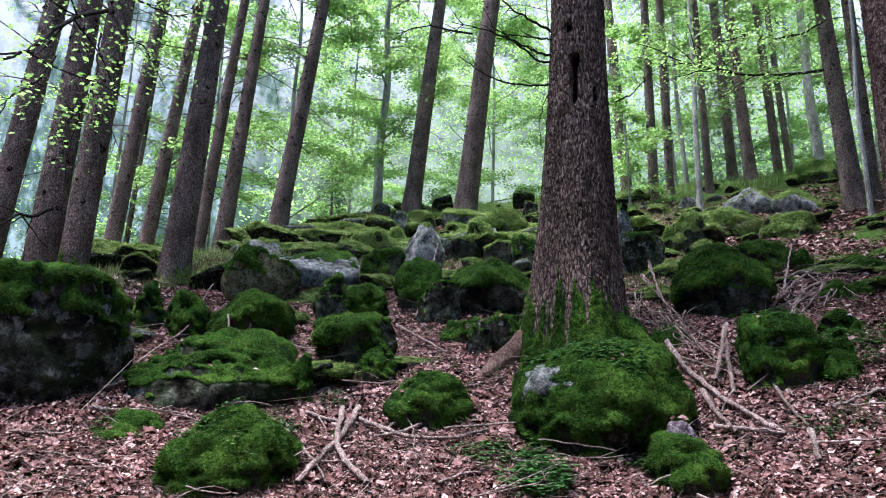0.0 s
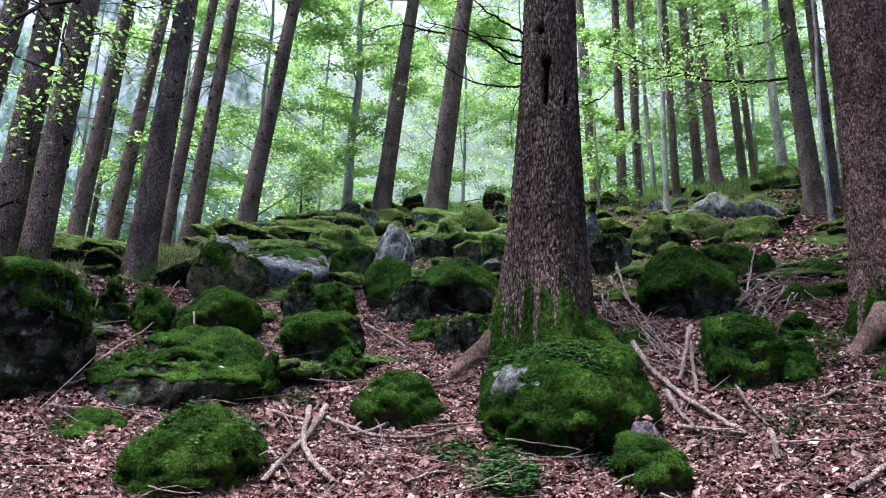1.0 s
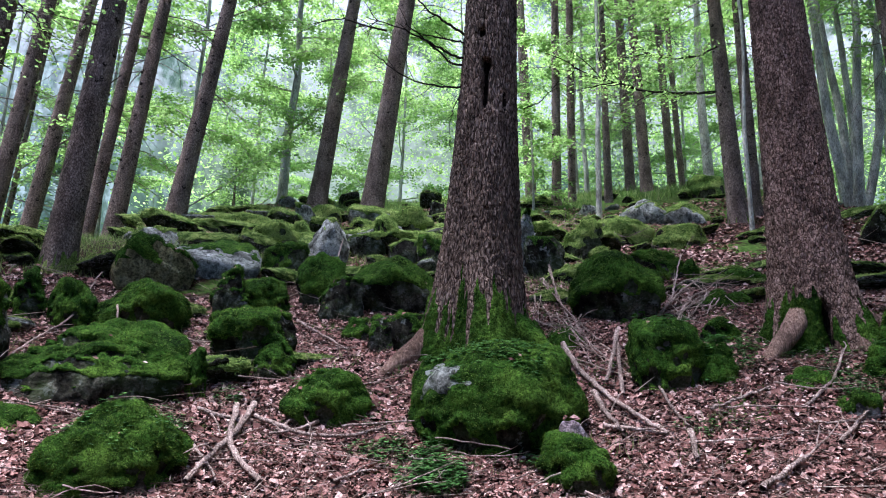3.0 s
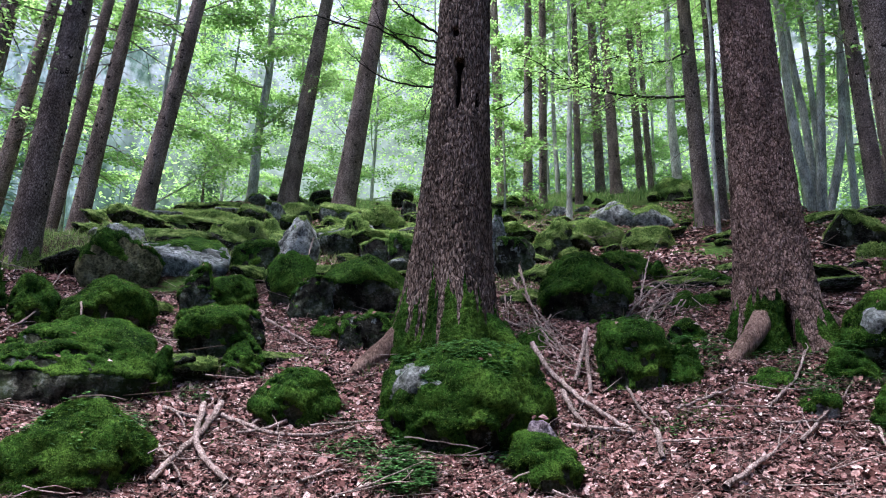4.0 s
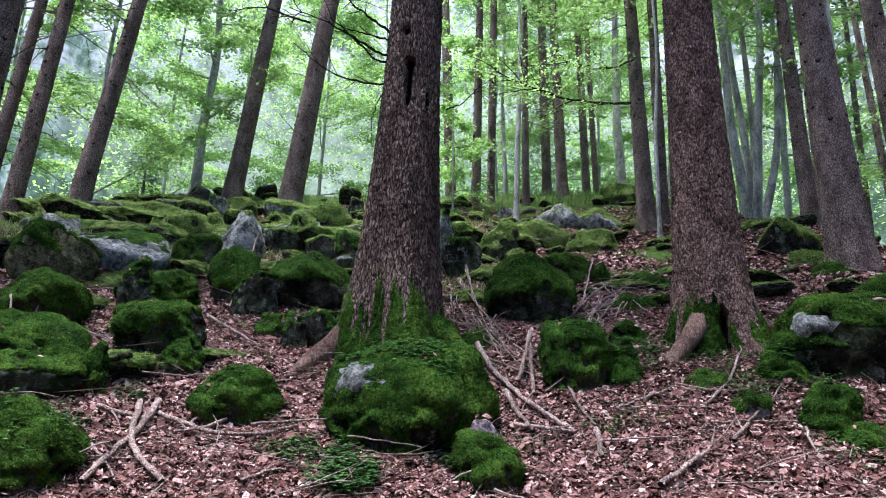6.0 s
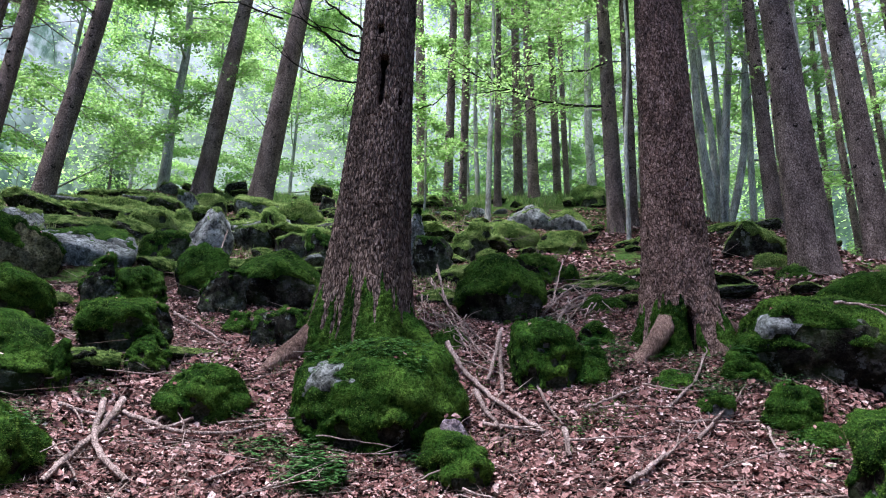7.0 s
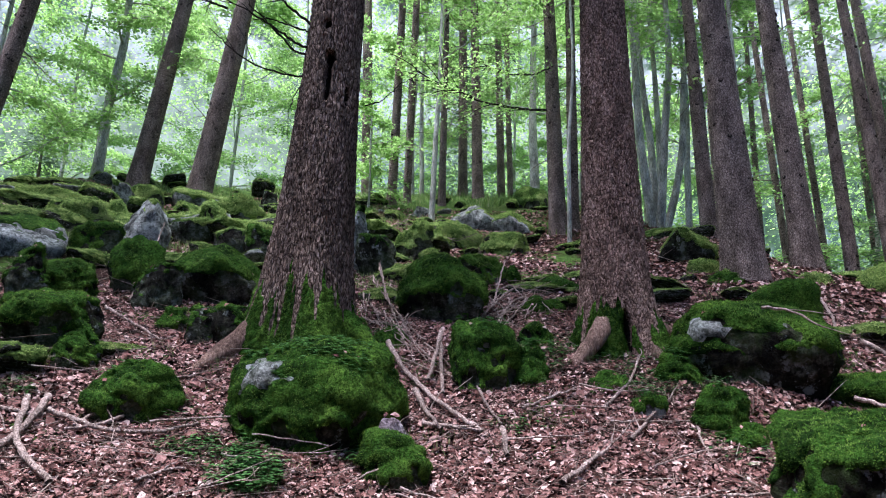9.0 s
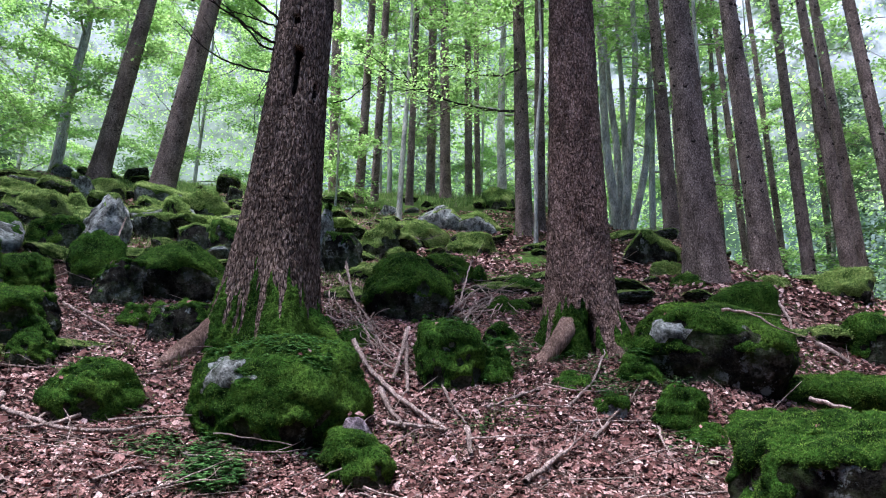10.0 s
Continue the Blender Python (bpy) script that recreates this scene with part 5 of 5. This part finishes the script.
def fallen_branch(points, r0, r1, twigs=0, seed=0, pale=True):
    """A dead branch lying on the ground, along points on the plan."""
    r = np.random.default_rng(seed + 900)
    P = np.array(points, float)
    t = np.concatenate([[0], np.cumsum(np.linalg.norm(np.diff(P, axis=0), axis=1))])
    s = np.linspace(0, t[-1], max(8, int(t[-1] / 0.05)))
    Q = np.stack([np.interp(s, t, P[:, c]) for c in range(3)], -1)
    k = np.ones(5) / 5
    pad = np.pad(Q, ((2, 2), (0, 0)), mode="edge")
    Q = np.stack([np.convolve(pad[:, c], k, "valid") for c in range(3)], -1)
    Q += r.normal(0, 0.003, Q.shape)
    R = 1.2 * np.linspace(r0, r1, len(Q))[:, None] * (1 + 0.25 * r.normal(0, 0.5, (len(Q), 7)).clip(-1, 1) * 0.5)
    thing = new("fallen_branch")
    thing.location = Q[0]
    tagged(thing, "pale dry fallen branch lying on dead leaves" if pale else "dark thin fallen branch lying across the rocks", "branch", "fallen branches")
    v, q = tube(Q, R, 7)
    part("stem", v - Q[0], q, DEAD if pale else BARK, thing)
    for _ in range(twigs):
        i = r.integers(2, len(Q) - 1)
        d = Q[i] - Q[i - 1]
        d = d / (np.linalg.norm(d) + 1e-9) + r.normal(0, 0.7, 3) * (1, 1, 0.5) + (0, 0, 0.15)
        S = bent(Q[i], d, r.uniform(0.12, 0.4), 6, r, 0.3, 0.15)
        tv, tq = tube(S, np.linspace(r1 * 0.8, 0.002, 6), 5)
        part("side_twig", tv - Q[0], tq, DEAD if pale else BARK, thing)
    return thing


grass_cover(70000, 6.8, 15.5, -46, 8, 0.085, 0.0045, GRASS, "short green grass and moss among the upper stones", -0.15, 81)
grass_cover(50000, 13.0, 22.0, -50, 50, 0.16, 0.009, GRASS, "bright green grass on the ridge", 0.0, 83)
grass_cover(20000, 2.6, 7.5, -50, 50, 0.08, 0.0022, GRASS, "thin grass blades in the leaf litter", 0.36, 85)
grass_cover(26000, 3.0, 8.0, -50, 50, 0.022, 0.004, MOSS_BLADES, "low moss spreading over the soil", 0.36, 87)


fallen_branch([(0.46, 4.95, 2.00), (0.55, 4.69, 1.78), (0.72, 4.29, 1.58), (0.86, 3.98, 1.46), (0.92, 3.86, 1.41)], 0.016, 0.01, 2, 0, True)
fallen_branch([(0.60, 4.47, 1.66), (0.63, 4.22, 1.53), (0.70, 3.93, 1.41)], 0.015, 0.009, 1, 1, True)
fallen_branch([(0.57, 4.07, 1.45), (0.74, 3.98, 1.44), (0.92, 3.87, 1.42)], 0.012, 0.007, 1, 2, True)
fallen_branch([(0.86, 5.03, 2.11), (0.77, 4.72, 1.87), (0.69, 4.50, 1.69)], 0.014, 0.01, 0, 3, True)
fallen_branch([(0.84, 5.00, 2.07), (0.81, 4.71, 1.85), (0.76, 4.34, 1.61)], 0.013, 0.009, 1, 4, True)
fallen_branch([(0.57, 7.43, 3.07), (0.54, 6.17, 2.53), (0.59, 5.35, 2.13), (0.76, 4.84, 1.87)], 0.009, 0.005, 3, 5, True)
fallen_branch([(0.45, 6.65, 2.73), (0.60, 5.74, 2.30), (0.71, 5.22, 2.07), (0.78, 5.10, 2.01)], 0.007, 0.004, 3, 6, True)
fallen_branch([(0.52, 6.82, 2.89), (0.54, 5.77, 2.38), (0.65, 5.38, 2.15)], 0.006, 0.004, 3, 7, True)
fallen_branch([(1.27, 5.61, 2.27), (1.62, 6.16, 2.59), (1.82, 6.32, 2.71)], 0.01, 0.006, 2, 8, True)
fallen_branch([(1.42, 5.83, 2.37), (1.90, 7.22, 3.15)], 0.008, 0.004, 2, 9, True)
fallen_branch([(1.46, 6.77, 2.76), (1.52, 6.04, 2.47), (1.56, 5.74, 2.35)], 0.009, 0.005, 2, 10, True)
fallen_branch([(1.39, 5.57, 2.26), (1.72, 6.06, 2.55), (1.85, 6.09, 2.55)], 0.01, 0.006, 2, 11, True)
fallen_branch([(1.48, 6.30, 2.55), (1.76, 6.48, 2.75), (1.78, 6.00, 2.50)], 0.007, 0.004, 2, 12, True)
fallen_branch([(-1.72, 4.07, 1.50), (-1.46, 4.02, 1.42), (-1.33, 4.07, 1.43)], 0.012, 0.008, 1, 13, True)
fallen_branch([(-1.40, 4.12, 1.46), (-1.15, 4.00, 1.39), (-0.97, 3.93, 1.35), (-0.79, 3.98, 1.36), (-0.59, 4.13, 1.41)], 0.012, 0.007, 2, 14, True)
fallen_branch([(-1.41, 4.22, 1.54), (-1.39, 3.92, 1.38), (-1.41, 3.56, 1.26), (-1.38, 3.23, 1.16)], 0.017, 0.011, 1, 15, True)
fallen_branch([(-1.50, 4.17, 1.53), (-1.40, 3.80, 1.34), (-1.29, 3.60, 1.26), (-1.05, 3.35, 1.16)], 0.015, 0.012, 1, 16, True)
fallen_branch([(-1.02, 4.38, 1.56), (-1.16, 4.14, 1.43), (-1.21, 3.95, 1.37)], 0.009, 0.006, 1, 17, True)
fallen_branch([(-0.99, 4.17, 1.44), (-1.11, 3.98, 1.37), (-1.26, 3.92, 1.36)], 0.009, 0.006, 1, 18, True)
fallen_branch([(-2.38, 3.79, 1.53), (-2.13, 3.91, 1.52), (-1.98, 4.02, 1.54)], 0.01, 0.006, 1, 19, True)
fallen_branch([(-2.73, 3.47, 1.50), (-2.55, 3.55, 1.48), (-2.45, 3.63, 1.49)], 0.012, 0.008, 0, 20, True)
fallen_branch([(-2.78, 3.71, 1.61), (-2.93, 4.27, 1.85), (-2.93, 4.72, 2.08), (-3.11, 5.32, 2.53)], 0.007, 0.004, 3, 21, True)
fallen_branch([(-2.81, 3.65, 1.60), (-2.76, 3.86, 1.66), (-2.90, 4.24, 1.82)], 0.01, 0.006, 1, 22, True)
fallen_branch([(-3.19, 3.37, 1.58), (-2.94, 3.55, 1.60), (-2.82, 3.81, 1.65)], 0.008, 0.005, 2, 23, True)
fallen_branch([(-2.88, 3.09, 1.38), (-2.74, 3.15, 1.37), (-2.60, 3.23, 1.37)], 0.006, 0.004, 1, 24, True)
fallen_branch([(-2.62, 4.73, 2.19), (-2.39, 4.36, 1.90), (-2.19, 4.09, 1.62)], 0.006, 0.003, 1, 25, True)
fallen_branch([(-1.58, 5.51, 2.19), (-1.20, 5.16, 2.00), (-1.01, 4.99, 1.90)], 0.01, 0.006, 2, 26, True)
fallen_branch([(-1.23, 5.36, 2.09), (-0.99, 5.64, 2.18), (-0.87, 5.51, 2.11)], 0.008, 0.005, 2, 27, True)
fallen_branch([(-1.44, 5.66, 2.26), (-1.54, 6.52, 2.72), (-1.69, 7.61, 3.37)], 0.007, 0.004, 2, 28, True)
fallen_branch([(-1.18, 5.66, 2.22), (-1.00, 5.47, 2.11), (-0.82, 5.14, 1.96)], 0.007, 0.004, 2, 29, True)
fallen_branch([(-0.74, 6.26, 2.46), (-0.52, 6.02, 2.35), (-0.41, 6.25, 2.46)], 0.006, 0.004, 2, 30, True)
fallen_branch([(-1.60, 3.74, 1.34), (-1.38, 3.50, 1.23), (-1.25, 3.30, 1.16)], 0.007, 0.004, 3, 31, True)
fallen_branch([(0.49, 7.18, 2.86), (0.56, 6.27, 2.50), (0.65, 5.27, 2.10)], 0.008, 0.004, 4, 32, True)
fallen_branch([(0.47, 8.70, 3.62), (0.81, 9.41, 3.88), (1.30, 10.97, 4.60)], 0.006, 0.003, 4, 33, False)
fallen_branch([(0.91, 9.64, 4.10), (1.39, 9.60, 4.08), (1.65, 8.84, 3.70), (2.04, 9.23, 3.95)], 0.006, 0.003, 4, 34, False)
fallen_branch([(1.12, 3.25, 1.20), (1.37, 3.45, 1.31), (1.49, 3.54, 1.36)], 0.014, 0.009, 1, 35, True)
fallen_branch([(1.62, 3.59, 1.39), (1.83, 3.79, 1.51), (1.98, 3.94, 1.60)], 0.01, 0.006, 2, 36, True)
fallen_branch([(1.63, 3.96, 1.56), (1.94, 4.23, 1.75), (2.14, 4.53, 1.95)], 0.009, 0.006, 2, 37, True)
fallen_branch([(1.15, 4.06, 1.54), (1.45, 4.15, 1.65), (1.59, 4.21, 1.70)], 0.009, 0.005, 2, 38, True)
fallen_branch([(1.03, 3.93, 1.46), (0.97, 3.57, 1.30)], 0.014, 0.01, 0, 39, True)
fallen_branch([(2.64, 3.95, 2.21), (2.79, 3.91, 2.22), (2.82, 3.76, 2.14), (2.89, 3.64, 2.05)], 0.009, 0.004, 2, 40, True)
fallen_branch([(4.61, 5.90, 2.70), (4.31, 5.37, 2.42), (3.92, 4.86, 2.19)], 0.012, 0.007, 2, 41, True)
fallen_branch([(4.06, 4.82, 2.17), (4.09, 4.69, 2.11), (4.07, 4.44, 1.96)], 0.018, 0.01, 1, 42, True)
fallen_branch([(3.01, 3.67, 1.68), (3.10, 3.40, 1.61)], 0.013, 0.008, 0, 43, True)
fallen_branch([(5.17, 6.61, 3.06), (5.93, 6.95, 3.12), (6.88, 7.61, 3.06)], 0.01, 0.005, 2, 44, True)
fallen_branch([(2.67, 4.54, 1.98), (3.13, 4.91, 2.19), (3.24, 4.92, 2.21)], 0.009, 0.005, 2, 45, True)
fallen_branch([(2.24, 4.91, 2.06), (2.40, 4.78, 2.03), (2.54, 4.78, 2.04)], 0.008, 0.005, 2, 46, True)
fallen_branch([(0.99, 4.45, 1.71), (1.00, 4.16, 1.55), (1.04, 3.91, 1.45)], 0.009, 0.005, 1, 47, True)
fallen_branch([(-0.77, 3.42, 1.16), (-0.67, 3.59, 1.21), (-0.55, 3.62, 1.22)], 0.008, 0.005, 1, 48, True)


def brush_heap(a, c, wide, n, seed):
    """Thin dry sticks heaped along a line from a to c on the plan."""
    r = np.random.default_rng(seed)
    a, c = np.array(a), np.array(c)
    way = (c - a) / np.linalg.norm(c - a)
    for k in range(n):
        mid = a + (c - a) * r.uniform(0.05, 0.95) + r.normal(0, wide, 2)
        d = way + r.normal(0, 0.35, 2)
        d = d / np.linalg.norm(d) * r.uniform(0.15, 0.42)
        up = r.uniform(0.02, 0.12)
        ends = [mid - d, mid + r.normal(0, 0.03, 2), mid + d]
        fallen_branch([(p[0], p[1], float(ground_z(*p)) + up + q) for p, q in zip(ends, (r.uniform(-0.03, 0.05), 0.01, r.uniform(-0.03, 0.05)))], r.uniform(0.003, 0.007), 0.002, int(r.integers(0, 2)), 1000 + seed * 100 + k)


brush_heap((-2.3, 3.2), (2.3, 3.3), 0.45, 46, 4)
brush_heap((-2.0, 4.3), (-0.8, 4.9), 0.3, 14, 5)
brush_heap((0.38, 5.9), (0.72, 4.75), 0.07, 26, 1)
brush_heap((1.36, 5.35), (1.75, 6.3), 0.09, 20, 2)
brush_heap((1.62, 5.5), (1.95, 6.2), 0.08, 8, 3)


def herb_patch(x, y, rx, ry, n, seed, size=0.017, height=0.06, on=None, words="low patch of clover-like green wood sorrel"):
    """Small three-leaved herbs on thin stalks."""
    r = np.random.default_rng(seed)
    a, q = r.uniform(0, 6.283, n), np.sqrt(r.uniform(0, 1, n))
    px, py = x + rx * q * np.cos(a), y + ry * q * np.sin(a)
    z = ground_z(px, py)
    if on is not None:
        i = r.integers(0, len(on), n)
        px, py, z = on[i, 0], on[i, 1], on[i, 2] + 0.01
    h = height * r.uniform(0.4, 1.2, n)
    top = np.stack([px + r.normal(0, 0.012, n), py + r.normal(0, 0.012, n), z + h], -1)
    V, F, k = [], [], 0
    for j in range(3):
        t = r.uniform(0, 6.283, n) if j == 0 else t + 2.094
        d = np.stack([np.cos(t), np.sin(t), r.uniform(-0.35, 0.1, n)], -1)
        w = np.stack([-np.sin(t), np.cos(t), np.zeros(n)], -1)
        s = (size * r.uniform(0.7, 1.3, n))[:, None]
        V.append(np.stack([top, top + d * s * 0.7 + w * s * 0.62, top + d * s * 1.05, top + d * s * 0.7 - w * s * 0.62], 1).reshape(-1, 3))
        b = np.arange(n)[:, None] * 4 + k
        F.append(np.concatenate([b + [0, 1, 2], b + [0, 2, 3]], 1).reshape(-1, 3))
        k += 4 * n
    foot = np.stack([px, py, z - 0.01], -1)
    V.append(np.stack([foot - (0.0012, 0, 0), foot + (0.0012, 0, 0), top], 1).reshape(-1, 3))
    F.append(np.arange(3 * n).reshape(-1, 3) + k)
    tagged(part("herb_patch", np.concatenate(V), np.concatenate(F), HERB, smooth=False), words, "herbs", kind="stuff")


herb_patch(-0.56, 3.88, 0.10, 0.17, 130, 40)
herb_patch(-0.37, 3.69, 0.12, 0.26, 230, 41)
herb_patch(-0.25, 3.56, 0.13, 0.17, 420, 61, 0.017, 0.08)
herb_patch(-0.30, 3.80, 0.10, 0.20, 220, 62, 0.016, 0.06)
herb_patch(1.52, 4.75, 0.16, 0.3, 300, 63, 0.016, 0.06)
herb_patch(2.05, 4.22, 0.22, 0.2, 320, 64, 0.016, 0.06)
herb_patch(-0.32, 4.01, 0.07, 0.14, 70, 42)
herb_patch(-0.69, 3.85, 0.08, 0.10, 40, 43)
herb_patch(-1.01, 4.36, 0.25, 0.10, 160, 44)
herb_patch(0.21, 3.84, 0.08, 0.19, 80, 45)
herb_patch(1.35, 4.63, 0.15, 0.34, 220, 46)
herb_patch(-1.80, 3.87, 0.15, 0.18, 160, 47)
herb_patch(-1.60, 4.28, 0.11, 0.09, 60, 48)
herb_patch(-0.82, 4.32, 0.14, 0.16, 70, 49)
herb_patch(2.39, 4.48, 0.20, 0.45, 300, 50)
herb_patch(1.96, 4.66, 0.20, 0.30, 160, 51)
herb_patch(2.17, 3.47, 0.18, 0.28, 120, 52)
herb_patch(1.12, 3.95, 0.16, 0.12, 60, 53)
herb_patch(-2.56, 3.45, 0.07, 0.09, 40, 54)
herb_patch(1.68, 4.92, 0.21, 0.27, 120, 55)
herb_patch(0.32, 5.21, 0.19, 0.11, 100, 56)
herb_patch(0, 0, 0, 0, 850, 71, 0.0145, 0.04, TOPS[14][0], "wood sorrel growing on the moss of a boulder")
herb_patch(0, 0, 0, 0, 140, 72, 0.015, 0.05, TOPS[18][0], "wood sorrel growing on the moss of a boulder")
herb_patch(0, 0, 0, 0, 60, 73, 0.015, 0.05, TOPS[23][0], "wood sorrel growing on the moss of a boulder")
for k, (seed, n) in enumerate(((69, 170), (24, 150), (56, 60), (57, 60), (17, 60), (30, 70))):
    herb_patch(0, 0, 0, 0, n, 74 + k, 0.015, 0.055, TOPS[seed][0], "small green herbs rooted in the moss of a rock")
